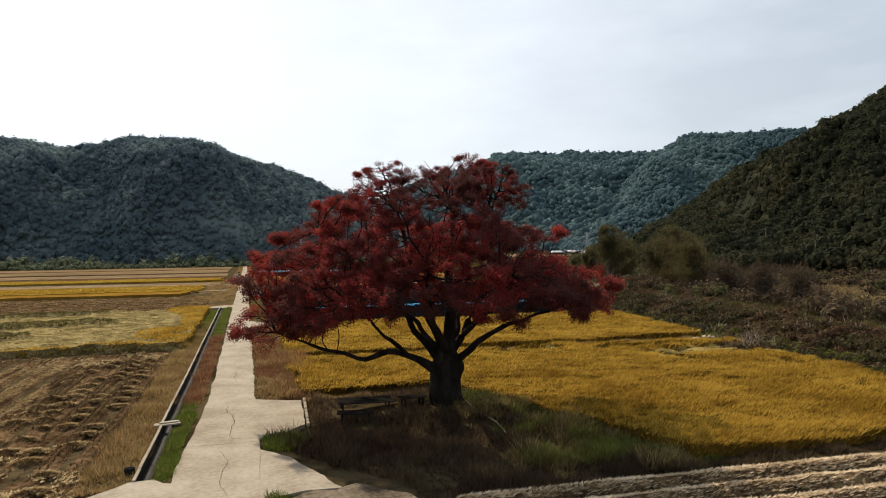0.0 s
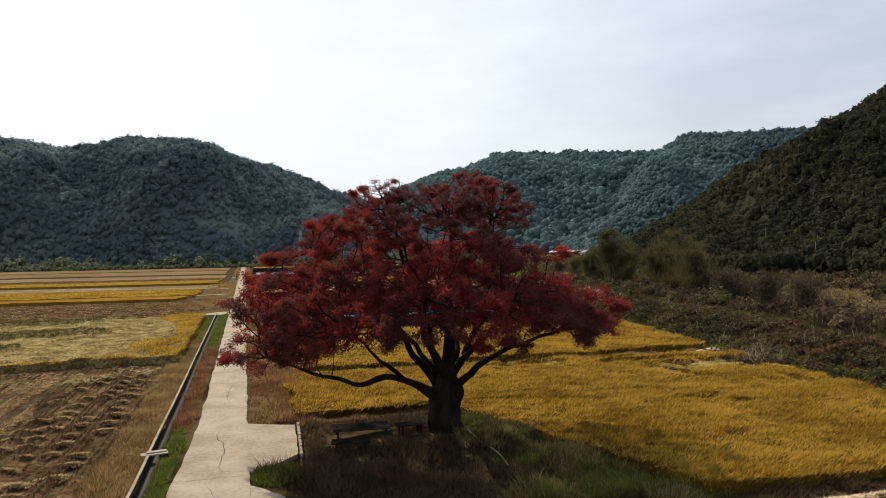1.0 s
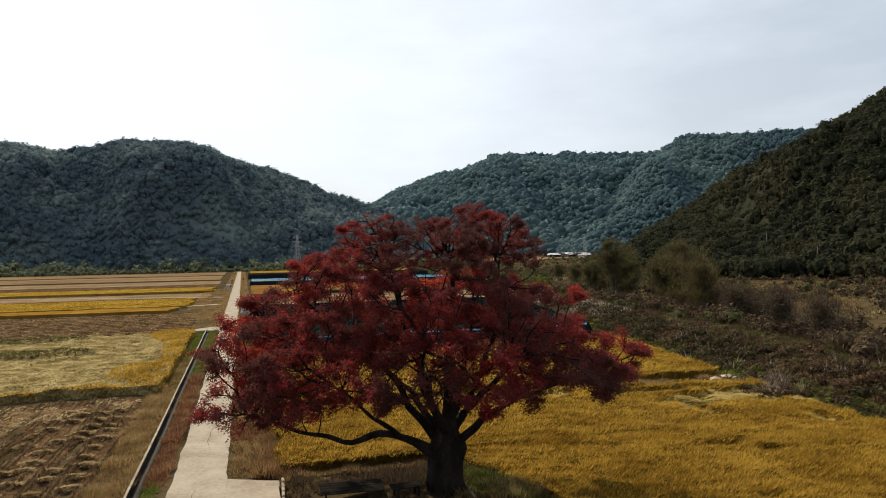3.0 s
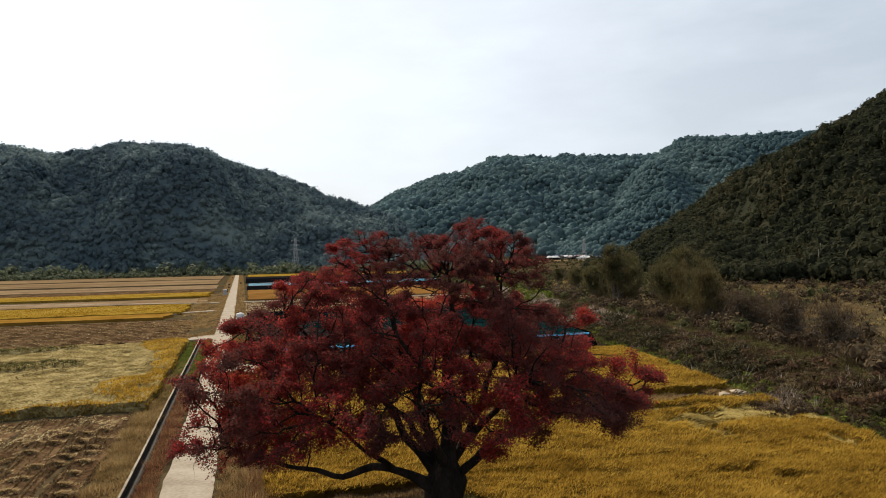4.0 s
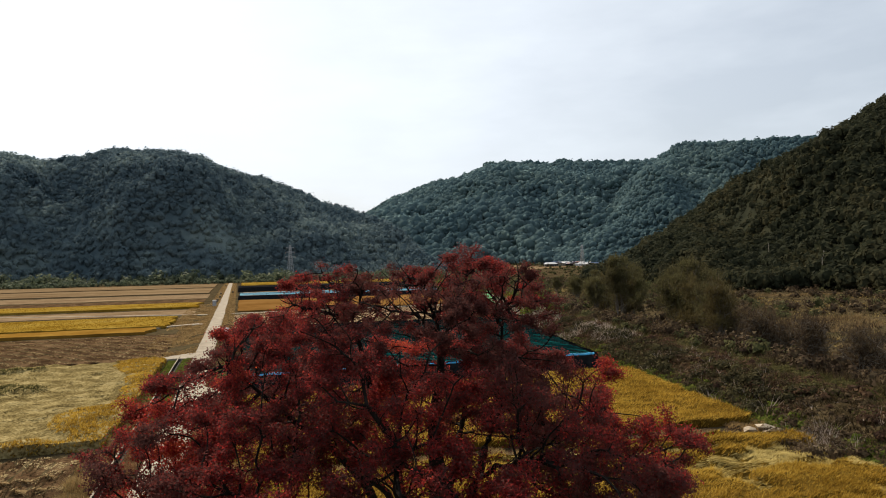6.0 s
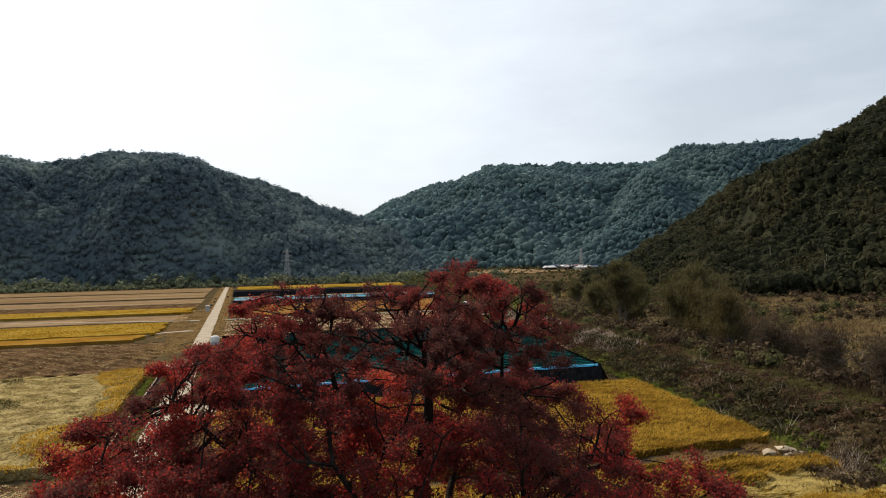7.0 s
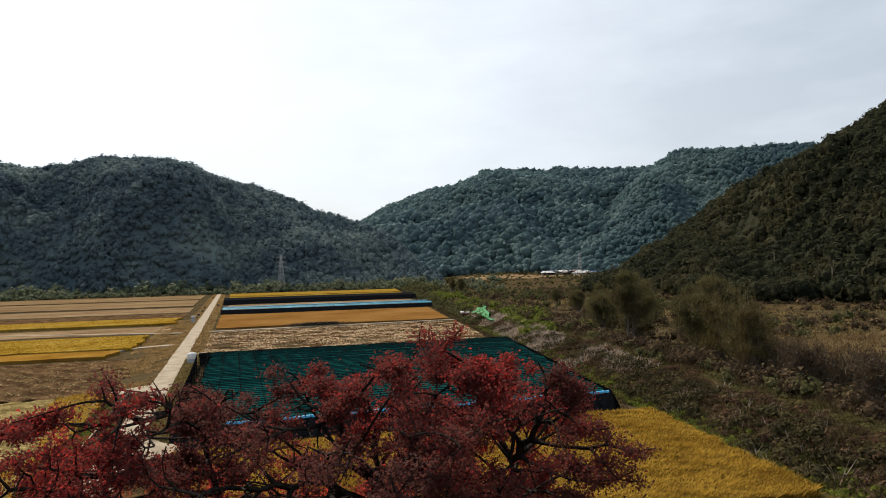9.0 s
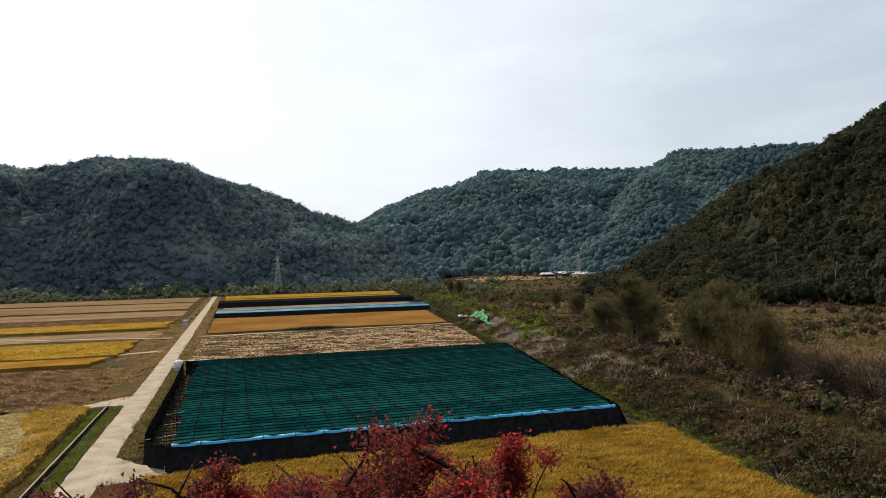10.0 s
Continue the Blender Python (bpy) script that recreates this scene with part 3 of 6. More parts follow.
slab("apron", ragged([(-1.4, 12), (-1.4, 27.2), (-2.5, 28.0), (-3.4, 27.9), (-4.8, 26.6), (-7.5, 22), (-11, 12)], 0.25), -0.016, 0.25, M_concrete, "pale concrete field access beside the lane", "pavement")
slab("apron", ragged([(1.2, 84.6), (4.2, 84.2), (6.2, 85.0), (5.6, 87.2), (3.8, 89.4), (1.2, 93.0)], 0.4), -0.014, 0.25, M_concrete, "broken concrete field access by the shade nets", "pavement")
slab("apron", ragged([(-1.2, 117.5), (-3.6, 118.4), (-6.6, 117.0), (-7.4, 117.8), (-3.6, 122.6), (-1.2, 124)], 0.4), -0.014, 0.3, M_concrete, "pale concrete slab bridging the ditch", "pavement")
slab("field_path", [(-1.4, 208.2), (-40, 222), (-90, 240), (-90, 241), (-40, 223.2), (-1.4, 210)], -0.22, 0.25, M_concrete, "pale narrow farm path between the fields", "path")
slab("field_path", [(-1.4, 172), (-3.5, 177.5), (-9, 175.5), (-14, 170), (-14, 171.4), (-9, 177.5), (-3.2, 180.5), (-1.4, 180)], -0.12, 0.3, M_concrete, "short pale concrete ramp into a paddy", "path")
slab("field_path", [(1.4, 208.8), (72, 213), (72, 214.2), (1.4, 210.8)], -0.2, 0.25, M_concrete, "pale narrow farm path between the fields", "path")
slab("field_path", [(1.45, 158), (5, 160), (10, 158.5), (10, 159.6), (5, 161.6), (1.45, 161.6)], -0.16, 0.3, M_concrete, "short pale concrete ramp into a field", "path")


# ---- ditch ----
def channel(y0, y1):
    prof = [(-0.34, 0.0), (-0.2, 0.0), (-0.17, -0.52), (0.17, -0.52), (0.2, -0.1), (0.32, -0.1), (0.32, -0.75), (-0.34, -0.75)]
    ys = np.arange(y0, y1 + 0.1, 1.0)
    v = np.array([[(-2.93 + px + (vnoise(y, 2, 5, 41) - 0.5) * 0.05, y, pz + (vnoise(y, i, 3, 42) - 0.5) * 0.03) for i, (px, pz) in enumerate(prof)] for y in ys])
    n = len(prof)
    f = [(i * n + k, (i + 1) * n + k, (i + 1) * n + (k + 1) % n, i * n + (k + 1) % n) for i in range(len(ys) - 1) for k in range(n)]
    return v.reshape(-1, 3), np.array(f)


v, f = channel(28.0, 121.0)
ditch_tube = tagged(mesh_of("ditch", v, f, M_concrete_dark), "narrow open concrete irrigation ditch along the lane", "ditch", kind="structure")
ditch = ditch_tube
yy = np.arange(28.0, 121.2, 1.6)
for a, b in zip(yy[:-1], yy[1:]):
    cap = part("coping", box_bm(0.13, b - a - 0.02, 0.05, 0.01), M_concrete, ditch)
    cap.matrix_basis = pose(-3.2 + (vnoise(0.5 * (a + b), 2, 5, 41) - 0.5) * 0.05, 0.5 * (a + b), 0.03 + rng.uniform(-0.012, 0.012), 0, rng.uniform(-3, 3), rng.uniform(-0.6, 0.6))
n = 60
yy = np.linspace(28.2, 120.8, n)
v = np.concatenate([np.column_stack([np.full(n, -2.93 + sx * 0.19), yy, -0.4 + 0.05 * (vnoise(yy, 1, 2, 46) - 0.5)]) for sx in (-1, 1)])
mesh_of("mud", v, np.array([(i, i + 1, n + i + 1, n + i) for i in range(n - 1)]), M_mud, ditch, "dark wet mud")
plank = new("ditch_plank")
part("plank", box_bm(1.25, 0.55, 0.07, 0.015), M_concrete, plank, "pale cracked concrete slab")
part("plank", box_bm(0.95, 0.3, 0.06, 0.012, (0.1, 0.1, 0.066)), M_concrete, plank)
plank.matrix_basis = pose(-2.93, 37.25, 0.02, 0, 0, 12)
tagged(plank, "pale broken slabs laid across the ditch", "slab bridge")
# lidded drum shape made up to stand for a dark stump
drum = new("old_drum")
v, f = tube([(0, 0, 0), (0, 0, 0.02), (0, 0, 0.4), (0, 0, 0.41), (0, 0, 0.34)], [0.24, 0.26, 0.26, 0.23, 0.2], 16)
mesh_of("drum_body", v, f, M_black, drum)
bm = bmesh.new()
bmesh.ops.create_circle(bm, cap_ends=True, segments=16, radius=0.21, matrix=Matrix.Translation((0, 0, 0.35)))
part("drum_lid", bm, M_gap, drum)
drum.matrix_basis = pose(-3.62, 29.9, -0.32, 0, 0, 0) @ Matrix.Scale(0.8, 4)
tagged(drum, "dark stump at the ditch end, built as a lidded drum", "drum")

# painted kerb stones beside the turning place
for i in range(9):
    y = 34.9 + i * 0.72
    kerb = part("kerb_stone", box_bm(0.14, 0.6, 0.2, 0.03), M_concrete, None)
    kerb.matrix_basis = pose(4.02 + (y - 34.9) * 0.045, y, 0.02 + rng.uniform(-0.02, 0.02), rng.uniform(-2, 2), 0, rng.uniform(-4, 4))
    tagged(kerb, "weathered white kerb stone edging the concrete", "kerb", group="kerb stones by the turning place", kind="structure")


# ---- crops ----
edge = lambda back: (lambda y: bank(y) - back)
PITS = [(36.8, 49.8, 5.4, 2.0), (41.3, 50.2, 3.6, 2.8), (33.8, 46.2, 0.9, 2.4), (39.9, 41.7, 0.8, 1.8), (44.2, 47.6, 2.2, 2.4), (34.0, 53.4, 6.0, 0.9), (24.5, 55.2, 4, 1.2)]
DIPS = [(28.9, 38.4, 1.9, 0.8), (31.4, 36.6, 1.6, 0.7), (35.0, 44.6, 0.5, 1.6), (32.9, 47.6, 0.6, 0.9), (36.0, 55.6, 7.0, 0.6)]


def lodged(x, y):
    """How far rice lies flat, 0 to 1."""
    t = np.zeros_like(x)
    for px, py, a, b in PITS:
        r = ((x - px) / a) ** 2 + ((y - py) / b) ** 2 + (fbm(x, y, 1.5, 71, 2) - 0.5) * 1.2
        t = np.maximum(t, 1 - smooth(0.5, 1.1, r))
    return t


def bare(x, y):
    """The bare corner by the levee, 0 to 1."""
    return 1 - smooth(0.5, 1.1, ((x - 43.4) / 3.4) ** 2 + ((y - 56.4) / 1.9) ** 2 + (fbm(x, y, 1.2, 75, 2) - 0.5))


def swirl(p, blades, length):
    """Ways in which laid stalks point, turning from place to place."""
    turn = np.repeat(-0.5 + 7.0 * (fbm(p[:, 0], p[:, 1], 3.2, 76, 2) - 0.5), blades)
    return np.stack([np.cos(turn), np.sin(turn)], 1) * length


def dips(x, y):
    """Small hollows in the standing rice, 0 to 1."""
    return np.max([1 - smooth(0.4, 1.2, ((x - px) / a) ** 2 + ((y - py) / b) ** 2 + (fbm(x, y, 1.2, 74, 2) - 0.5)) for px, py, a, b in DIPS], 0)


def crop(name, x0, x1, y0, y1, height, mat, label, step=1.0, rough=0.12, base=-0.38, seed=1, shape=None, category="field"):
    """A standing crop: an uneven top with upright sides. x0, x1: numbers or lines along y."""
    f0, f1 = (x0 if callable(x0) else (lambda y: x0 + 0 * y)), (x1 if callable(x1) else (lambda y: x1 + 0 * y))
    nv = max(3, int((y1 - y0) / step) + 1)
    nu = max(3, int(abs(f1(np.array(0.5 * (y0 + y1))) - f0(np.array(0.5 * (y0 + y1)))) / step) + 1)
    a, y = np.meshgrid(np.linspace(0, 1, nu), np.linspace(y0, y1, nv), indexing="ij")
    x = f0(y) * (1 - a) + f1(y) * a
    x = x + (vnoise(x, y, 1.7, seed) - 0.5) * 0.5
    y = y + (vnoise(x, y, 1.9, seed + 2) - 0.5) * 0.7
    z = base + height + (fbm(x, y, 1.3, seed + 3, 3) - 0.5) * rough * 2.6 + (fbm(x, y, 9, seed + 5, 2) - 0.5) * rough * 2
    if shape:
        z = shape(x, y, z)
    z[0], z[-1], z[:, 0], z[:, -1] = base - 0.15, base - 0.15, base - 0.15, base - 0.15
    x[0], x[-1], y[:, 0], y[:, -1] = x[1], x[-2], y[:, 1], y[:, -2]
    ob = mesh_of(name, np.stack([x, y, z], -1), grid_faces(nu, nv), mat)
    tagged(ob, label, category, kind="structure")
    return x, y, z, ob


def scatter(grid, count, ok=None):
    """Random places on a grid's surface."""
    x, y, z = grid[:3]
    i, j = rng.integers(0, x.shape[0] - 1, count), rng.integers(0, x.shape[1] - 1, count)
    a, b = rng.uniform(0, 1, count), rng.uniform(0, 1, count)
    mixed = [g[i, j] * (1 - a) * (1 - b) + g[i + 1, j] * a * (1 - b) + g[i, j + 1] * (1 - a) * b + g[i + 1, j + 1] * a * b for g in (x, y, z)]
    p = np.stack(mixed, 1)
    return p[ok(p)] if ok else p


near_left = lambda y: np.where(y > 42.6, 3.3 + 1.5 * fbm(y, 3.0, 2.2, 87, 3), np.interp(y, [24, 30, 38, 42.6], [19.5, 17.5, 14.6, 12.6]))
crease = lambda x, y: np.abs(2 * fbm(x * 0.45 + 0.3 * y, y, 1.5, 73, 2) - 1)
sink = lambda x, y, z: z - 0.7 * bare(x, y) + lodged(x, y) * (0.5 * np.abs(2 * fbm(x, y * 1.3, 1.5, 77, 2) - 1) - 0.12) - 0.42 * lodged(x, y) - 0.5 * dips(x, y) * (1 - lodged(x, y)) - 0.13 * smooth(0.24, 0.0, crease(x, y))
rice_a = crop("rice_field", near_left, edge(0.6), 24.2, 56.6, 0.66, M_rice_shade, "ripe golden rice, wind-ruffled and partly flattened, beside the tree", 0.27, 0.12, shape=sink)
rice_b = crop("rice_field", lambda y: 4.0 + 0 * y, edge(0.6), 58.8, 85.6, 0.66, M_rice_shade, "ripe golden rice below the shade nets", 0.5, 0.09, seed=8, shape=sink)
for grid, count in ((rice_a, 62000), (rice_b, 42000)):
    p = scatter(grid, count, lambda p: bare(p[:, 0], p[:, 1]) < 0.5)
    lie = lodged(p[:, 0], p[:, 1])
    p[:, 2] -= 0.1
    up = lie < 0.5
    v, f = tufts(p[up], 0.3 + 0.3 * (fbm(p[up, 0], p[up, 1], 0.9, 5, 2) - 0.5), 0.032, 3, 1.1, (0.25, -0.45))
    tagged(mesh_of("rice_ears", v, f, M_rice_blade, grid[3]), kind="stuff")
    if (~up).any():
        extra = scatter(grid, 90000, lambda p: lodged(p[:, 0], p[:, 1]) > 0.5)
        laid = np.concatenate([p[~up], extra])
        v, f = tufts(laid, 0.12, 0.024, 4, 1.6, swirl(laid, 4, 3.2))
        tagged(mesh_of("flattened_ears", v, f, M_flat_rice, grid[3]), kind="stuff")

bank_mud = crop("paddy_bank", 5.0, edge(0.4), 56.2, 59.3, 0.06, M_mudbank, "dark muddy bank between the two rice fields", 0.35, 0.16, seed=29)
p = scatter(bank_mud, 5000, lambda p: fbm(p[:, 0], p[:, 1], 1.6, 92, 2) > 0.5)
v, f = tufts(p, 0.26, 0.026, 5, 1.4, (0.3, -0.3))
tagged(mesh_of("weeds", v, f, M_goldgrass, bank_mud[3]), kind="stuff")

# pale flattened rice west of the lane, with patches still standing
PATCH = [(-28, 84, 7, 2.6), (-24, 97, 9, 2.6), (-38, 97, 8, 3), (-30, 113, 12, 1.5)]


def standing(x, y):
    wide = 6.6 + 4.2 * np.exp(-((y - 78) / 6.0) ** 2) + 4.0 * smooth(96, 114, y)
    t = 1 - smooth(-0.6, 0.6, -x + 3.4 * (fbm(x, y, 3, 81, 3) - 0.5) - wide)
    for px, py, a, b in PATCH:
        t = np.maximum(t, 0.8 * (1 - smooth(0.6, 1.1, ((x - px) / a) ** 2 + ((y - py) / b) ** 2 + (fbm(x, y, 2, 82, 2) - 0.5))))
    return np.maximum(t, 1 - smooth(70.0, 71.6, y + (fbm(x, y, 2.5, 83, 2) - 0.5) * 1.5))


west = crop("rice_field", -62, -4.25, 69, 118, 0.34, M_rice_lodged, "pale rice beaten flat in swirls, golden where it still stands", 0.5, 0.2, seed=5, shape=lambda x, y, z: z + 0.45 * standing(x, y))
p = scatter(west, 30000)
st = standing(p[:, 0], p[:, 1])
p[:, 2] -= 0.08
gold = (st > 0.5) & ((p[:, 0] > -14) | (p[:, 1] < 72))
v, f = tufts(p[gold], 0.28, 0.04, 6, 0.9, (0.2, -0.4))
tagged(mesh_of("rice_ears", v, f, M_rice_blade, west[3]), kind="stuff")
p2 = scatter(west, 24000, lambda p: (p[:, 0] > -13.5) & (standing(p[:, 0], p[:, 1]) > 0.5))
p2[:, 2] -= 0.08
v, f = tufts(p2, 0.26, 0.04, 6, 0.9, (0.2, -0.4))
tagged(mesh_of("rice_ears", v, f, M_rice_blade, west[3]), kind="stuff")
green = (st > 0.5) & ~gold
v, f = tufts(p[green], 0.32, 0.05, 6, 0.8, (0.2, -0.4))
tagged(mesh_of("green_rice", v, f, M_levee, west[3]), kind="stuff")
p = p[st <= 0.5]
v, f = tufts(p, 0.13, 0.05, 3, 1.4, swirl(p, 3, 2.6))
tagged(mesh_of("flattened_ears", v, f, M_rice_lodged, west[3]), kind="stuff")


# harvested paddy nearest the lane: stubble rows, wheel ruts and heaps of straw
HEAPS = [(x + rng.uniform(-0.3, 0.3), y + rng.uniform(-0.4, 0.4), rng.uniform(0.45, 0.75), rng.uniform(0.26, 0.4)) for x in (-6.7, -8.1, -9.5, -10.9) for y in np.arange(24.5, 63, 2.1) if rng.uniform() < 0.7]


RUTS = (-6.2, -7.9, -9.9, -11.6, -13.4, -15.2, -16.9, -18.6, -20.4, -22.2)


def rut(x, y):
    """Distance to the nearest wheel rut."""
    return np.min([np.abs(x - rx - 0.03 * (y - 45) - 0.25 * (vnoise(y, rx, 9, 59) - 0.5)) for rx in RUTS], 0)


def stubble_shape(x, y, z):
    z = z + 0.07 * np.sin(x * 2 * np.pi / 1.24)
    z = z - 0.17 * np.exp(-(rut(x, y) / 0.24) ** 2)
    z = z + 0.09 * np.sin(((x + 0.04 * (y - 45)) / 2.15 - 0.385) * 2 * np.pi) * smooth(-11.5, -13.5, x)
    for hx, hy, a, b in HEAPS:
        z = z + 0.17 * np.exp(-((x - hx) / a) ** 2 - ((y - hy) / b) ** 2)
    return z + 0.1 * (fbm(x, y, 2.0, 53, 3) - 0.5) * smooth(40, 30, y) * 2


crop("stubble_field", -62, -24.2, 6, 68.2, 0.12, M_stubble, "harvested paddy beyond the wheel ruts", 1.2, 0.05, seed=33)
stub = crop("stubble_field", -24, -5.3, 12, 68.2, 0.12, M_stubble, "harvested paddy with stubble rows, wheel ruts and straw heaps", 0.2, 0.04, seed=3, shape=stubble_shape)
p = scatter(stub, 70000, lambda p: (p[:, 1] > 20) & (-p[:, 0] < 0.36 * p[:, 1] + 4))
west_part = smooth(-11.5, -13.5, p[:, 0] + 3 * (fbm(p[:, 0], p[:, 1], 6, 56, 2) - 0.5)) * smooth(66, 58, p[:, 1]) * smooth(34, 42, p[:, 1])
hatch = (west_part > 0.5) & (rut(p[:, 0], p[:, 1]) > 0.28)
v, f = tufts(p[hatch], 0.06, 0.024, 3, 3.5, (1.6, 0.3))
tagged(mesh_of("laid_stubble", v, f, M_stub_pale, stub[3]), kind="stuff")
row = np.round(p[:, 0] / 0.31)
keep = ~hatch & (west_part < 0.5) & (rut(p[:, 0], p[:, 1]) > 0.3) & (fbm(p[:, 0], p[:, 1], 3.5, 55, 3) + 0.08 * rng.normal(size=len(p)) > 0.45) & (row % 4 < 3)
p[:, 0] = np.where(keep, row * 0.31 + rng.normal(size=len(p)) * 0.04, p[:, 0])
v, f = tufts(p[keep], 0.12, 0.026, 3, 0.7)
tagged(mesh_of("stubble", v, f, M_stub_straw, stub[3]), kind="stuff")
p = scatter(stub, 26000, lambda p: (p[:, 1] > 20) & ((fbm(p[:, 0] * 0.35, p[:, 1] * 1.3, 4.5, 57, 3) > 0.63) | ((p[:, 1] > 60) & (fbm(p[:, 0], p[:, 1] * 1.8, 2.2, 58, 2) > 0.56))))
v, f = tufts(p, 0.05, 0.03, 4, 5.0, (1.5, 0.8))
tagged(mesh_of("loose_straw", v, f, M_straw, stub[3]), kind="stuff")
straw_heaps = []
for hx, hy, a, b in HEAPS:
    n = 170
    q = np.column_stack([hx + rng.normal(size=n) * a * 0.55, hy + rng.normal(size=n) * b * 0.55])
    base = np.column_stack([q, plain_z(q[:, 0], q[:, 1]) + 0.1 + 0.17 * np.exp(-((q[:, 0] - hx) / a) ** 2 - ((q[:, 1] - hy) / b) ** 2)])
    v, f = tufts(base, 0.07, 0.026, 3, 3.0, (1.0, 0.4))
    straw_heaps.append((v, f))
tagged(mesh_of("heaped_straw", *joined(straw_heaps), M_stub_pale, stub[3]), kind="stuff")

far_stub = crop("stubble_field", -95, -5.4, 119, 158.5, 0.1, M_stubble, "harvested paddy with slanting rows of stubble", 0.55, 0.04, seed=7, shape=lambda x, y, z: z + 0.14 * np.sin((x * 0.8 + y * 0.6) * 2 * np.pi / 2.6) * smooth(150, 140, y))
p = scatter(far_stub, 16000, lambda p: np.sin((p[:, 0] * 0.8 + p[:, 1] * 0.6) * 2 * np.pi / 2.6) > 0.25)
v, f = tufts(p, 0.12, 0.08, 4, 2.0, (0.8, 0.4))
tagged(mesh_of("stubble", v, f, M_stub_pale, far_stub[3]), kind="stuff")


def far_rice(x0, x1, y0, y1, label, seed, count, step=1.5, brown=0, ears=M_rice_blade):
    g = crop("rice_field", x0, x1, y0, y1, 0.62, M_rice_far, label, step, 0.07, seed=seed)
    p = scatter(g, count)
    p[:, 2] -= 0.1
    if brown:
        low = p[:, 1] < y0 + brown + 4 * (vnoise(p[:, 0], p[:, 1], 9, 5) - 0.5) - 0.05 * p[:, 0]
        v, f = tufts(p[low], 0.22, 0.12, 4, 0.8, (0.2, -0.4))
        tagged(mesh_of("brown_ears", v, f, M_brown, g[3]), kind="stuff")
        p = p[~low]
    v, f = tufts(p, 0.22, 0.12, 4, 0.8, (0.2, -0.4))
    tagged(mesh_of("rice_ears", v, f, ears, g[3]), kind="stuff")


far_rice(-120, lambda y: -8.0 + 5.0 * (fbm(y, 2.0, 7, 88, 3) - 0.5), 171.6, 204, "ripe golden rice beyond a browner strip", 11, 9000, ears=M_rice_far)
crop("rice_field", -120, lambda y: -11.0 + 5.0 * (fbm(y, 5.0, 7, 88, 3) - 0.5), 159.5, 171.4, 0.6, M_brownrice, "browner strip of ripe rice along the paddy edge", 1.2, 0.08, seed=26)
far_rice(-140, lambda y: -5.5 + 5.0 * (fbm(y, 8.0, 7, 88, 3) - 0.5), 239, 268, "narrow far strip of golden rice", 13, 5000, 2, ears=M_rice_far)
far_rice(4, edge(2), 404, 440, "golden far rice field beyond the black shelter", 19, 3000, 3, ears=M_rice_far)
far_rice(4, edge(2), 444, 500, "golden far rice field below the hill", 23, 3000, 3, ears=M_rice_far)
crop("stubble_field", -130, lambda y: -5.5 + 5.0 * (fbm(y, 11.0, 7, 88, 3) - 0.5), 212, 237, 0.1, M_tan, "pale cut stubble in a far paddy", 2, 0.05, seed=12)
crop("stubble_field", -160, -4, 270, 300, 0.1, M_stubble, "far cut paddy, dull reddish brown", 3, 0.05, seed=14)
crop("stubble_field", -180, -4, 301, 345, 0.1, M_tan, "far cut paddy, pale straw", 3, 0.05, seed=24)
crop("rice_field", -240, -4, 347, 420, 0.4, M_rice_dull, "far tan paddy below the hill", 4, 0.08, seed=15)
crop("rice_field", -260, -4, 424, 497, 0.4, M_rice_dull, "far pale paddy below the hill", 4, 0.08, seed=25)
straw = crop("straw_field", 3.5, edge(3), 143.5, 207, 0.1, M_stubble, "cut field strewn with bleached dry stalks", 0.8, 0.12, seed=16, shape=lambda x, y, z: z + 0.8 * (fbm(x, y * 1.7, 3.6, 62, 2) - 0.5))
p = scatter(straw, 26000, lambda p: fbm(p[:, 0], p[:, 1] * 2.2, 3.6, 61, 2) > 0.47 - 0.08 * smooth(10, 40, p[:, 0]))
v, f = tufts(p, 0.16, 0.15, 3, 2.8, (0.9, 0.5))
tagged(mesh_of("dry_stalks", v, f, M_bleached, straw[3]), kind="stuff")
crop("brown_field", 3.5, edge(3), 215, 276, 0.4, M_brown, "rusty brown crop field, yellower by the lane", 1.5, 0.06, seed=17)
crop("stubble_field", 4, edge(3), 299, 350, 0.3, M_tan, "pale far field between the shelters", 3, 0.05, seed=18)

# harvested rows in front of the rice
rows = crop("harvested_field", 7.8, edge(0.8), -6, 23.35, 0.1, M_stub_soil, "harvested paddy with long rows of pale laid straw", 0.3, 0.04, seed=20, shape=lambda x, y, z: z + 0.26 * np.sin((y - 22.5 + 0.03 * x) * 2 * np.pi / 1.6) + 0.05 * (fbm(x, y, 1.2, 65, 2) - 0.5))
p = scatter(rows, 95000, lambda p: (np.sin((p[:, 1] - 22.5 + 0.03 * p[:, 0]) * 2 * np.pi / 1.6) > -0.2) & (rng.uniform(0, 1, len(p)) < 0.2 + 0.8 * smooth(-2, 12, p[:, 1])))
v, f = tufts(p, 0.08, 0.026, 5, 2.2, (1.2, -0.4))
tagged(mesh_of("laid_straw", v, f, M_straw_row, rows[3]), kind="stuff")


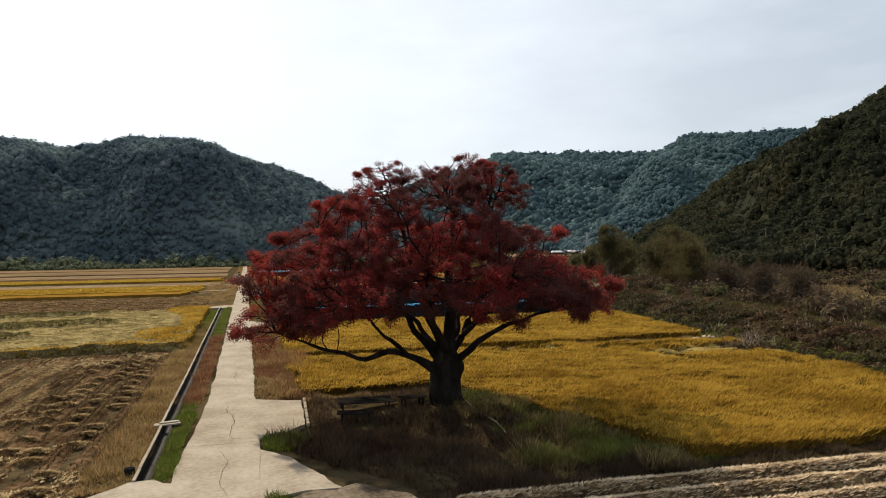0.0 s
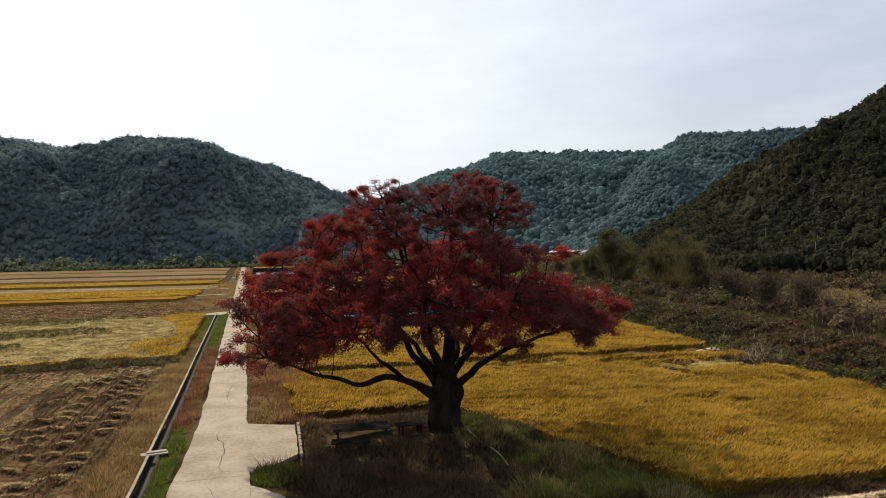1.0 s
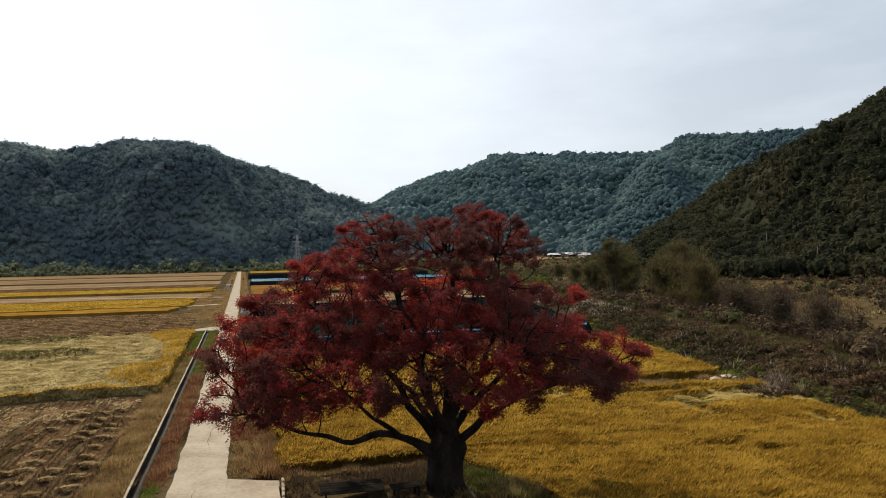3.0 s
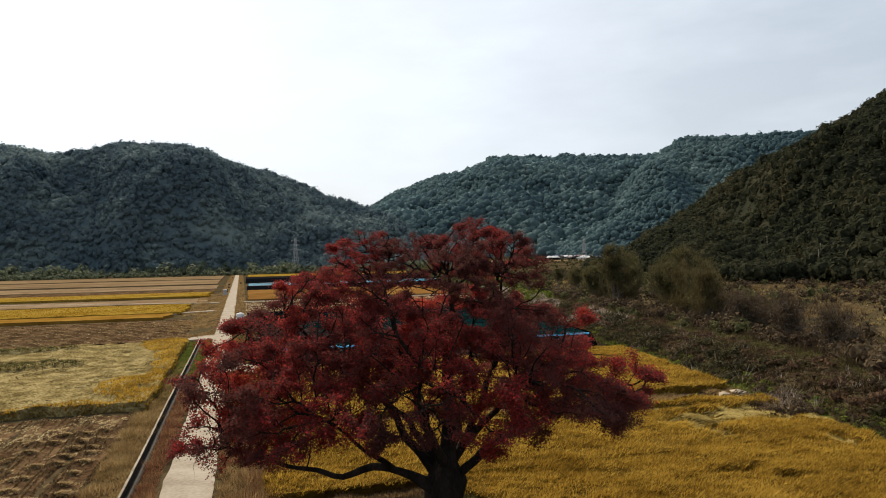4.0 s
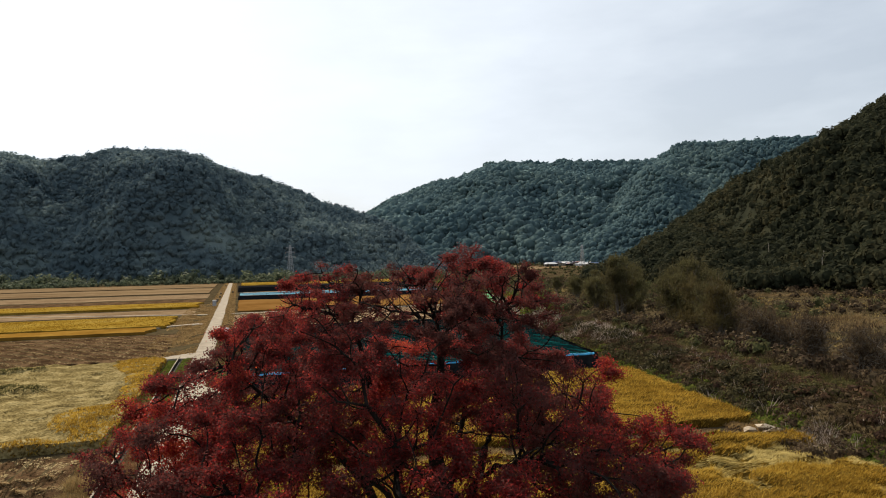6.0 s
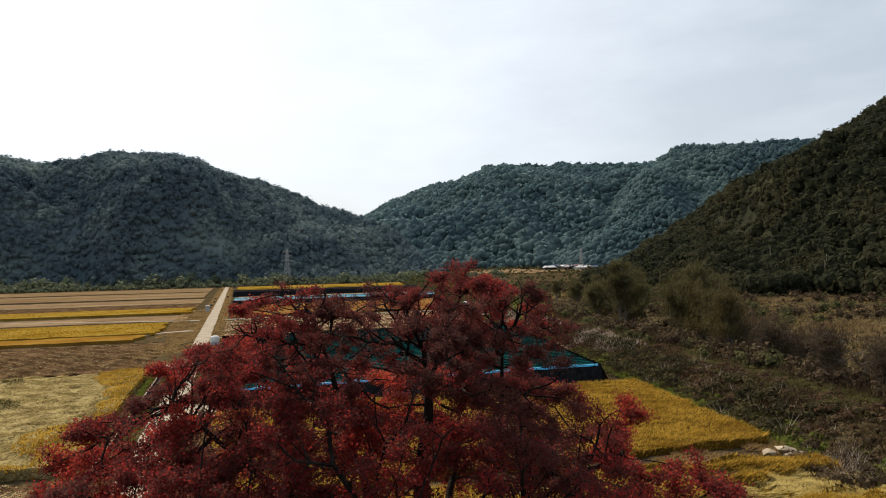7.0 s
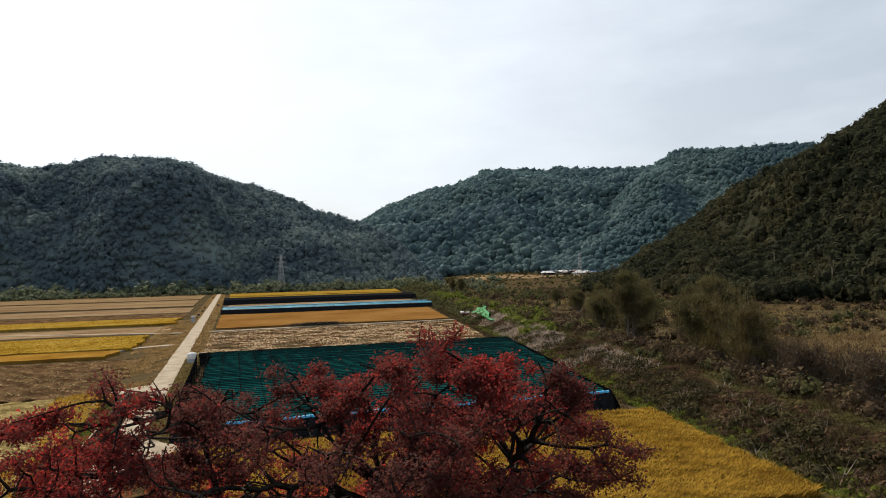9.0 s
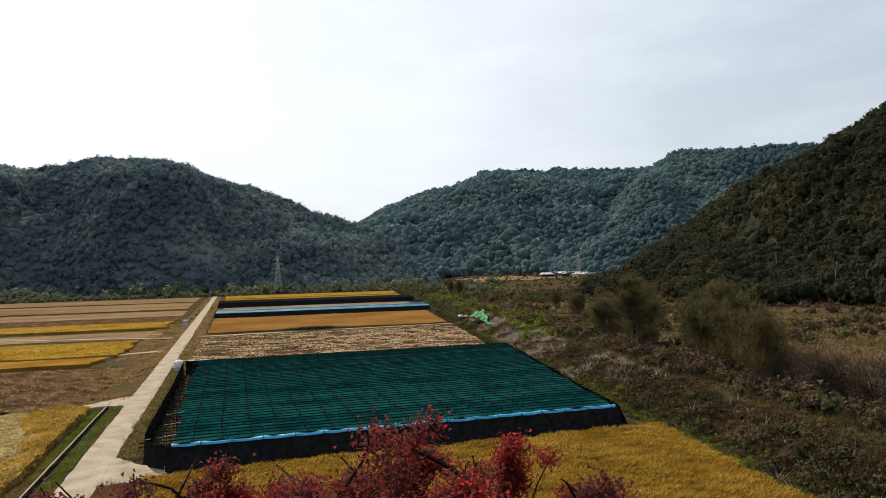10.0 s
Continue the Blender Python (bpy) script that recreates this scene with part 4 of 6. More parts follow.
# ---- weeds along the lane, on the tree plot and on the levee ----
def weeds(name, count, xr, yr, height, width, mat, label, blades=5, lean=1.1, ok=None, seed=3, lift=0.0, along=False):
    """along: xr is counted from the foot of the levee."""
    x, y = rng.uniform(*xr, count), rng.uniform(*yr, count)
    if along:
        x = x + bank(y)
    if ok is not None:
        k = ok(x, y)
        x, y = x[k], y[k]
    h = height * (0.2 + 1.5 * fbm(x, y, 1.6, seed, 2) ** 1.5) * rng.uniform(0.6, 1.3, len(x))
    v, f = tufts(np.stack([x, y, plain_z(x, y) - 0.04 + lift], 1), h, width, blades, lean)
    return tagged(mesh_of(name, v, f, mat), label, "weeds", kind="stuff")


weeds("dry_grass", 6500, (-5.4, -3.18), (28, 72), 0.42, 0.02, M_goldgrass, "dry straw-coloured grass on the ditch bank")
weeds("olive_grass", 4500, (-5.4, -3.18), (28, 72), 0.36, 0.02, M_drylight, "olive dry grass on the ditch bank", ok=lambda x, y: fbm(x, y, 3, 95, 2) > 0.45)
weeds("dry_grass", 2600, (-4.9, -3.3), (70, 96), 0.3, 0.025, M_drylight, "dry grass strip beside the ditch")
weeds("green_grass", 4200, (-4.4, -3.3), (88, 119), 0.26, 0.03, M_grass, "bright green grass strip beside the ditch")
weeds("rusty_weeds", 3600, (-2.72, -1.5), (42, 76), 0.45, 0.022, M_rust, "rust-red weeds between lane and ditch")
weeds("green_grass", 2200, (-2.72, -1.6), (28, 43), 0.34, 0.022, M_grass, "short green grass between lane and ditch", ok=lambda x, y: x < -1.62 - 0.3 * vnoise(x, y, 1, 2))
weeds("dry_grass", 2600, (-2.7, -1.5), (76, 118), 0.3, 0.03, M_grass, "green and dry grass between lane and ditch")
weeds("rusty_weeds", 1800, (3.2, 5.4), (42.2, 60), 0.8, 0.022, M_rust, "rust-brown weeds in the rice edge")
weeds("dry_grass", 1500, (3.0, 5.0), (42.2, 60), 0.8, 0.022, M_goldgrass, "tall dry grass in the rice edge")
weeds("rusty_weeds", 6500, (1.55, 4.5), (42.2, 84), 0.7, 0.025, M_rust, "rust-brown weeds between lane and rice", ok=lambda x, y: (fbm(x, y, 4, 4, 2) > 0.42) & (x > 1.5 + 0.5 * vnoise(x, y, 0.9, 7)))
weeds("dry_grass", 4200, (1.6, 4.3), (42.4, 85), 0.42, 0.025, M_goldgrass, "dry grass between lane and rice", ok=lambda x, y: (fbm(x, y, 4, 4, 2) < 0.5) & (x > 1.5 + 0.5 * vnoise(x, y, 0.9, 7)))
weeds("green_grass", 3500, (1.5, 4.2), (90, 160), 0.28, 0.03, M_levee, "olive grass beside the shelter", ok=lambda x, y: x < 3.9)
weeds("dry_grass", 3500, (1.5, 4.5), (92, 160), 0.3, 0.035, M_drylight, "dry grass verge beside the shelter", ok=lambda x, y: x < 3.9)
weeds("dry_grass", 11000, (-9.5, -1.2), (122, 262), 0.3, 0.06, M_goldgrass, "dry golden grass verge", ok=lambda x, y: vnoise(x, y, 4, 6) > 0.3)
weeds("dry_grass", 3500, (1.5, 4), (160, 500), 0.35, 0.09, M_goldgrass, "dry golden grass verge")
weeds("dry_grass", 3500, (-4, -1.2), (260, 500), 0.35, 0.09, M_goldgrass, "dry golden grass verge")
on_plot = lambda x, y: (x < 19 - 4 * smooth(30, 40, y)) & (x > np.maximum(2.0, 7.9 - (y - 24) * 0.72) - 0.6 * vnoise(x, y, 1, 3)) & ~((x < 4.3) & (y > 33.2)) & (np.hypot(x - 11.5, y - 35.5) > 1.5) & ~((np.abs(x - 7.4) < 1.9) & (np.abs(y - 37.1) < 1.4))
weeds("russet_weeds", 2600, (3.0, 12), (27, 39), 0.5, 0.022, M_rustbrush, "russet weeds round the foot of the tree", ok=lambda x, y: on_plot(x, y) & (fbm(x, y, 2.4, 99, 2) > 0.45))
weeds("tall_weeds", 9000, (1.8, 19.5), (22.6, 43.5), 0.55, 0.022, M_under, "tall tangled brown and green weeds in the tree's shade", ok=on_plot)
weeds("olive_grass", 5200, (11.5, 19.5), (23.6, 36), 0.55, 0.026, M_drylight, "olive grass tufts in the dappled shade", ok=lambda x, y: (fbm(x, y, 2.2, 96, 2) > 0.5) & (x < near_left(y)))
weeds("green_grass", 5200, (12.5, 20.5), (24, 42), 0.5, 0.026, M_grass, "green grass clumps at the rice edge", ok=lambda x, y: np.abs(x - near_left(y) + 1.0) < 2.4 * vnoise(x, y, 2.5, 14) + 0.4)
weeds("dry_grass", 2600, (4.2, 13.5), (41.4, 43.8), 0.4, 0.022, M_goldgrass, "dry grass fringe along the rice")
weeds("green_grass", 700, (1.8, 3.6), (30.4, 33.6), 0.34, 0.024, M_grass, "green weeds at the corner of the plot", ok=lambda x, y: np.hypot(x - 2.6, y - 32) < 1.3)
weeds("green_grass", 900, (1.7, 4.6), (23.2, 24.9), 0.3, 0.022, M_grass, "low green weeds beside the side track")
weeds("green_grass", 1900, (12.2, 17), (25, 30.5), 0.6, 0.03, M_grass, "yellow-green grass clumps in the sun flecks", ok=lambda x, y: (fbm(x, y, 1.8, 100, 2) > 0.48) & (x < near_left(y)))
weeds("dry_grass", 2200, (7.4, 30), (23.3, 24.4), 0.36, 0.022, M_under, "grass bank under the rice edge, coloured dark for its shade")
lev = lambda lo, hi, cover, sc, sd: (lambda x, y: (x - bank(y) > lo) & (x - bank(y) < hi) & (fbm(x, y, sc, sd, 2) > cover))
rough = lambda cover, sc, sd: (lambda x, y: fbm(x, y, sc, sd, 2) > cover)
weeds("green_grass", 9000, (-1.3, 2.6), (24, 190), 0.4, 0.028, M_grass, "green creepers along the foot of the levee", ok=rough(0.3, 4, 15), along=True)
weeds("olive_grass", 9500, (5.4, 10.4), (24, 200), 0.42, 0.03, M_levee, "olive grass on the levee top", ok=lambda x, y: fbm(x, y, 5, 16, 2) + 0.04 * rng.normal(size=len(x)) > 0.3 + 0.1 * np.abs(x - bank(y) - 8), along=True, blades=5)
weeds("dry_grass", 15000, (-0.2, 7), (24, 210), 0.5, 0.045, M_dry, "tall dry brown grass over the levee", ok=rough(0.22, 5, 17), along=True, blades=5)
weeds("dry_grass", 8000, (9, 18), (24, 210), 0.9, 0.04, M_dry, "tall dry brown grass behind the levee", ok=rough(0.25, 5, 20), along=True, blades=4)
weeds("dry_grass", 12000, (16, 190), (40, 420), 0.9, 0.12, M_dry, "dry grass over the valley floor", ok=rough(0.4, 14, 18), along=True, blades=4)
weeds("dry_grass", 9000, (-3.4, 3.5), (86, 520), 0.6, 0.08, M_dry, "dry weeds between fields and levee", ok=rough(0.12, 6, 41), along=True, blades=4)
weeds("russet_weeds", 10000, (0.6, 7.2), (24, 200), 0.5, 0.04, M_rustbrush, "russet dry weeds in drifts over the levee slope", ok=rough(0.46, 9, 93), along=True, blades=5)
weeds("silver_grass", 150, (-2.0, 1.6), (49.5, 54.5), 1.0, 0.02, M_pampas, "pale plumes over the rice corner", along=True)
weeds("pale_grass", 15000, (30, 270), (60, 330), 0.6, 0.14, M_drylight, "pale dry grass patches on the valley floor", ok=rough(0.5, 24, 42), along=True)
meadow = lambda x, y: np.maximum(1 - smooth(0.6, 1.15, ((x - 126 - 0.9 * (y - 132)) / 16) ** 2 + ((y - 132) / 15) ** 2 + 1.1 * (fbm(x, y, 16, 48, 3) - 0.5)), 1 - smooth(0.6, 1.15, ((x - 208 + 0.55 * (y - 218)) / 30) ** 2 + ((y - 218 + 0.6 * (x - 208)) / 10) ** 2 + 1.1 * (fbm(x, y, 16, 49, 3) - 0.5)))
for height, many, mat_, say in ((0.5, 5000, M_drylight, "pale dry grass on the open meadow"), (0.8, 12000, M_meadow, "tawny grass on the open meadow")):
    weeds("meadow_grass", many * 5, (90, 262), (105, 262), height, 0.1, mat_, say, ok=lambda x, y: meadow(x, y) > 0.5, blades=4)
weeds("silver_grass", 16000, (0.0, 7.0), (30, 215), 0.95, 0.03, M_pampas, "pale silver grass on the levee", ok=lambda x, y: (fbm(x, y, 9, 19, 2) > 0.47) & (rng.uniform(0, 1, len(x)) < 0.05 + 0.95 * smooth(85, 118, y)), along=True)


def shrubs(name, count, xr, yr, size, mat, label, ok, cards=60, card=0.2, tall=(1.1, 1.9), along=False):
    x, y = rng.uniform(*xr, count), rng.uniform(*yr, count)
    if along:
        x = x + bank(y)
    k = ok(x, y)
    x, y = x[k], y[k]
    r = size * rng.uniform(0.4, 1.1, len(x))
    v, f = crowns(np.stack([x, y, plain_z(x, y) - 0.3 * r], 1), r, r * rng.uniform(*tall, len(x)), cards, card, (0.25, 0.5))
    return tagged(mesh_of(name, v, f, mat), label, "shrubs", kind="stuff")


weeds("brown_stalks", 4000, (8.5, 24), (24, 170), 1.3, 0.02, M_brush, "tall feathery brown stalks beyond the levee", ok=rough(0.3, 7, 43), along=True, blades=5, lean=0.6)
shrubs("brown_brush", 1150, (9.5, 26), (24, 260), 1.9, M_brush, "tangled brown brush beyond the levee", rough(0.33, 9, 25), 84, 0.14, along=True)
shrubs("bramble_mound", 620, (0.8, 6.0), (24, 190), 1.7, M_bramble, "rounded olive-brown bramble mounds on the levee slope", rough(0.42, 8, 34), 110, 0.12, (0.6, 1.0), along=True)
shrubs("low_brush", 1100, (1.0, 6.8), (24, 205), 1.1, M_dryleaf, "low brown weeds massed on the levee slope", rough(0.3, 5, 35), 56, 0.16, (0.5, 0.95), along=True)
shrubs("bramble_mound", 26, (-2.8, 1.4), (48.5, 55), 1.5, M_dryleaf, "brown bramble mounds spilling over the rice corner", rough(0.0, 8, 34), 120, 0.1, (0.8, 1.1), along=True)
shrubs("russet_brush", 420, (2.0, 8.0), (24, 190), 1.2, M_rustbrush, "russet brush massed on the levee", rough(0.5, 9, 94), 70, 0.13, (0.6, 1.2), along=True)
shrubs("low_brush", 900, (4.4, 10.5), (24, 205), 1.0, M_levee, "low olive growth on the levee top", rough(0.3, 5, 36), 50, 0.17, (0.45, 0.8), along=True)
shrubs("foot_creeper", 1500, (-1.1, 2.4), (26, 190), 0.62, M_grass, "green creepers along the foot of the levee", rough(0.3, 4, 37), 36, 0.24, (0.7, 1.2), along=True)
shrubs("stream_thicket", 520, (13, 25), (56, 175), 2.4, M_brush, "dark tangled thicket along the stream", rough(0.3, 9, 98), 90, 0.12, (0.9, 1.4), along=True)
shrubs("green_brush", 400, (8.5, 24), (24, 260), 1.8, M_shrub, "olive shrubs on the levee", rough(0.45, 7, 26), 100, 0.13, along=True)
shrubs("green_bushes", 240, (3, 30), (140, 340), 2.3, M_grass, "bright green bushes at the foot of the valley", rough(0.5, 14, 97), 70, 0.17, along=True)
shrubs("field_end_brush", 620, (-1.5, 6), (195, 520), 1.4, M_shrub, "olive and brown scrub at the field ends", rough(0.3, 9, 38), 40, 0.24, along=True)
shrubs("valley_brush", 4200, (20, 260), (50, 460), 2.3, M_brush, "brown scrub across the valley floor", lambda x, y: (fbm(x, y, 28, 27, 2) > 0.46) & (meadow(x, y) < 0.3), 32, 0.25, along=True)
shrubs("valley_shrubs", 700, (14, 200), (120, 400), 2.6, M_shrub, "olive bushes across the valley floor", lambda x, y: (fbm(x, y, 24, 28, 2) > 0.48) & (meadow(x, y) < 0.3), along=True)
shrubs("far_scrub", 700, (90, 300), (340, 520), 3.2, M_shrub, "scrub in the distant valley", lev(4, 60, 0.45, 30, 29), 36, 0.3)
shrubs("far_scrub", 2200, (105, 520), (330, 900), 1.5, M_dryleaf, "low scrub on the distant valley floor", lev(-1, 330, 0.3, 60, 39), 16, 0.4, (0.5, 1.2))
shrubs("far_scrub", 1500, (105, 480), (330, 900), 2.2, M_shrub, "olive bushes on the distant valley floor", lev(-1, 300, 0.45, 45, 40), 26, 0.34)
shrubs("far_trees", 90, (120, 300), (420, 700), 5.0, M_hedge, "round grey-green trees at the bend of the valley", lambda x, y: (x - bank(y) > 4) & (x - bank(y) < 60 + 0.2 * (y - 420)), 70, 0.22)
shrubs("treeline", 700, (-420, 170), (505, 516), 2.8, M_hedge, "low hedge along the field ends", lambda x, y: fbm(x, y, 18, 32, 2) > 0.3, 40, 0.26)
shrubs("treeline", 700, (-420, 170), (514, 560), 4.2, M_hedge, "hedge of shrubs and small trees below the hill", lambda x, y: fbm(x, y, 30, 30, 2) > 0.35)
shrubs("treeline", 200, (-420, 190), (512, 550), 7.0, M_hedge, "taller grey-green trees below the hill", lambda x, y: fbm(x, y, 30, 31, 2) > 0.4)
shrubs("foot_brush", 5000, (150, 420), (120, 420), 4.2, M_wood_r, "dark bushes at the foot of the slope", lambda x, y: (hill_z(1, x, y) > 0.01) & (hill_z(1, x, y) < 5))


# ---- valley trees ----
def lone_tree(name, seed, height, spread, stems, leaves, leaf, mat, label, bare=0.35, wisp=0.1):
    g = np.random.default_rng(seed)
    thing = new(name)
    wood_parts, twigs, pts = [], [], []
    for s in range(stems):
        an = g.uniform(0, 2 * np.pi)
        out = g.uniform(0.05, 0.35) * spread if stems > 1 else 0.1
        line = bend([(math.cos(an) * 0.15 * stems * 0.4, math.sin(an) * 0.15 * stems * 0.4, -0.3), (math.cos(an) * out * 0.4, math.sin(an) * out * 0.4, height * 0.4), (math.cos(an) * out, math.sin(an) * out, height * g.uniform(0.8, 1.0))], 14)
        line[:, :2] += g.normal(size=(14, 2)) * 0.1
        r0 = 0.03 * height / stems ** 0.4
        wood_parts.append(tube(line, np.linspace(r0 * 0.55, 0.02, 14), 6))
        for b in range(max(6, 22 // stems)):
            k = g.integers(4, 13)
            a2, l2 = g.uniform(0, 2 * np.pi), spread * g.uniform(0.35, 0.75) * (1.15 - k / 16)
            p0 = line[k]
            p2 = p0 + [math.cos(a2) * l2, math.sin(a2) * l2, l2 * g.uniform(0.3, 1.0)]
            bl = bend([p0, (p0 + p2) / 2 + [0, 0, 0.12 * l2], p2], 7)
            twigs.append(tube(bl, np.linspace(0.05, 0.016, 7), 4))
            for q in range(3):
                e = bl[g.integers(2, 7)]
                e2 = e + g.normal(size=3) * 0.35 * l2 * np.array([1, 1, 0.6]) + [0, 0, 0.2 * l2]
                twigs.append(tube(np.linspace(e, e2, 3), [0.026, 0.018, 0.01], 3))
                pts.append(np.linspace(e, e2, 5))
    mesh_of("trunk", *joined(wood_parts), M_stem, thing, soft=True)
    tagged(mesh_of("twig_work", *joined(twigs), M_stem, thing), kind="stuff")
    pts = np.concatenate(pts)
    pts = pts[pts[:, 2] > height * bare * g.uniform(0.7, 1.15, len(pts))]
    clump = pts[g.integers(0, len(pts), leaves // 60)]
    at = np.repeat(clump, 60, 0) + g.normal(size=(len(clump) * 60, 3)) * np.array([0.5, 0.5, 0.36])
    v, f = leaf_quads(at, g.uniform(0.7, 1.3, len(at)) * leaf, g.uniform(0.8, 1.5, len(at)) * leaf)
    tagged(mesh_of("crown", v, f[:, :3], mat, thing), kind="stuff")
    at = pts[g.integers(0, len(pts), leaves // 7)] + g.normal(size=(leaves // 7, 3)) * 0.35
    v, f = tufts(at, height * wisp, 0.03, 5, 0.9)
    tagged(mesh_of("feathery_sprays", v, f, mat, thing), kind="stuff")
    return tagged(thing, label, "tree", group="trees along the stream")


KINDS = [
    lone_tree("valley_tree", 1, 14.2, 6.2, 7, 9000, 0.2, M_willow, "slender olive-brown tree in thin autumn leaf", 0.42, 0.06),
    lone_tree("valley_tree", 2, 12.8, 6.4, 8, 9000, 0.2, M_willow, "many-stemmed olive tree in thin autumn leaf", 0.42, 0.06),
    lone_tree("valley_tree", 3, 10.5, 5.2, 8, 5500, 0.18, M_tan_leaf, "brown half-bare tree by the stream", 0.36, 0.07),
    lone_tree("valley_tree", 4, 6.0, 5.0, 12, 3000, 0.15, M_brush, "low brown many-stemmed thicket tree", 0.2, 0.1),
]
SPOTS = [(0, 73, 104, 1.0), (1, 79, 110, 1.05), (0, 84, 118, 1.0), (2, 70, 99, 1.0), (1, 69, 94, 0.85), (3, 76, 99, 0.9), (3, 86, 106, 0.7), (2, 66, 89, 0.85), (3, 72, 86, 0.9),
         (1, 82, 138, 1.0), (0, 88, 146, 0.92), (2, 84, 150, 1.05), (0, 79, 132, 0.85), (1, 92, 155, 0.95), (2, 95, 162, 1.1), (1, 77, 142, 0.8), (0, 96, 176, 0.85), (2, 74, 126, 0.9),
         (3, 66, 76, 1.0), (3, 62, 70, 0.85), (3, 71, 79, 0.8), (3, 60, 62, 0.8), (3, 76, 92, 0.8), (3, 68, 68, 0.9), (2, 104, 190, 0.9), (1, 110, 214, 0.8),
         (1, 132, 395, 0.9), (2, 138, 430, 0.9), (0, 150, 470, 0.7), (1, 158, 500, 0.8), (2, 122, 240, 0.8), (1, 126, 262, 0.7), (0, 70, 121, 0.85), (1, 76, 128, 1.0), (1, 71, 105, 0.95), (0, 75, 112, 0.9),
         (3, 69, 84, 0.9), (3, 73, 90, 0.95), (3, 80, 97, 0.7), (3, 68, 91, 1.0), (3, 64, 80, 0.9), (3, 75, 83, 0.7), (3, 72, 96, 1.1)]
used = set()
for k, x, y, size in SPOTS:
    place = pose(x, y, float(plain_z(x, y)), 0, 0, (x * 37 + y * 53) % 360) @ Matrix.Diagonal((size, size, size, 1))
    if k in used:
        tree = copy_thing(KINDS[k], pose(0, 0, 0))
        tree.matrix_basis = place
    else:
        used.add(k)
        KINDS[k].matrix_basis = place

# ---- shade shelter over ginseng beds ----
shade = tagged(new("ginseng_shade"), "low shelter of dark green shade net with blue front sheet", "shade shelter")
RIGHT = lambda y: 46.3 + (y - 87.0) * 0.2
LEFT, Y0, PITCH, NROW = 5.6, 87.2, 1.24, 45
for i in range(NROW):
    y0 = Y0 + i * PITCH
    a, b = LEFT + rng.uniform(-0.25, 0.5) + (0.9 if i < 9 else 0.3), RIGHT(y0)
    n = 110
    x = np.linspace(a, b, n)
    sag = 0.13 * np.abs(np.sin((x - 5.6) / 2.3 * np.pi)) + (vnoise(x, np.full(n, y0), 1.4, 33) - 0.5) * 0.09
    cols = []
    for t, zz in ((0.06 + 0.1 * vnoise(i, 1, 1, 34), 1.62), (0.28, 1.72), (0.5, 1.82), (0.66 + 0.1 * vnoise(i, 2, 1, 34), 1.88)):
        cols.append(np.stack([x, np.full(n, y0 + t * PITCH), zz - sag * (0.4 + np.sin(t * 3.1))], 1))
    v = np.concatenate(cols)
    v = np.concatenate([v, v - [0, 0, 0.012]])
    m = 4 * n
    f = [(r * n + k, r * n + k + 1, (r + 1) * n + k + 1, (r + 1) * n + k) for r in range(3) for k in range(n - 1)]
    f += [(q[3] + m, q[2] + m, q[1] + m, q[0] + m) for q in f]
    mesh_of("shade_net", v, np.array(f), M_teal, shade)
    v, f = tube([(rng.uniform(3.8, 5.6), y0 - 0.06, 1.9)] + [(a + (b - a) * u, y0 - 0.06 + rng.uniform(-0.05, 0.05), 1.94 + rng.uniform(-0.03, 0.02)) for u in np.linspace(0.05, 0.95, 9)] + [(b + rng.uniform(0.1, 0.5), y0 - 0.06, 1.92)], [0.05] * 11, 5)
    mesh_of("rail", v, f, M_black, shade)
x = LEFT
while x < 57:
    y_from = max(Y0, 87.0 + (x - 46.3) / 0.2)
    y_to = Y0 + NROW * PITCH - 0.3
    ys = np.linspace(y_from, y_to, 26)
    v, f = tube(np.column_stack([x + (vnoise(ys, x, 5, 37) - 0.5) * 0.5, ys, 1.96 + (vnoise(ys, x, 3, 38) - 0.5) * 0.06]), [0.026] * 26, 4)
    mesh_of("cross_rail", v, f, M_black, shade)
    x += 2.3
v, f = tube([(0, 0, -0.5), (0, 0, 1.0), (0, 0, 2.05)], [0.045, 0.04, 0.035], 6)
post = mesh_of("pole", v, f, M_oldwood, shade)
post.matrix_basis = pose(LEFT, Y0, 0)
for i in range(NROW):
    for k in range(21):
        x, y = LEFT + k * 2.3, Y0 + i * PITCH
        if ((k < 2 and i % 2 == 0) or i in (0, 2, NROW - 1)) and x < RIGHT(y) and (i or k):
            p = post.copy()
            scene.collection.objects.link(p)
            p.matrix_basis = pose(x + rng.uniform(-0.05, 0.05), y, 0, rng.uniform(-2, 2), rng.uniform(-2, 2), 0)
for i in range(2, 19):
    y = Y0 - 0.4 + i * 3.05
    p = post.copy()
    scene.collection.objects.link(p)
    p.matrix_basis = pose(3.95 + rng.uniform(-0.12, 0.12) + 0.02 * i, y, -0.05, rng.uniform(-5, 5), rng.uniform(-6, 6), 0)


# the tops of the inner poles stand up through the net
tops = []
for i in range(4, NROW - 1, 2):
    for k in range(2, 21):
        x, y = LEFT + k * 2.3, Y0 + i * PITCH
        if x < RIGHT(y):
            lean = rng.uniform(-0.05, 0.05, 2)
            tops.append(tube([(x, y, 1.2), (x + lean[0], y + lean[1], 2.1 + rng.uniform(-0.06, 0.1))], [0.045, 0.04], 5))
tagged(mesh_of("pole_tops", *joined(tops), M_oldwood, shade), kind="stuff")


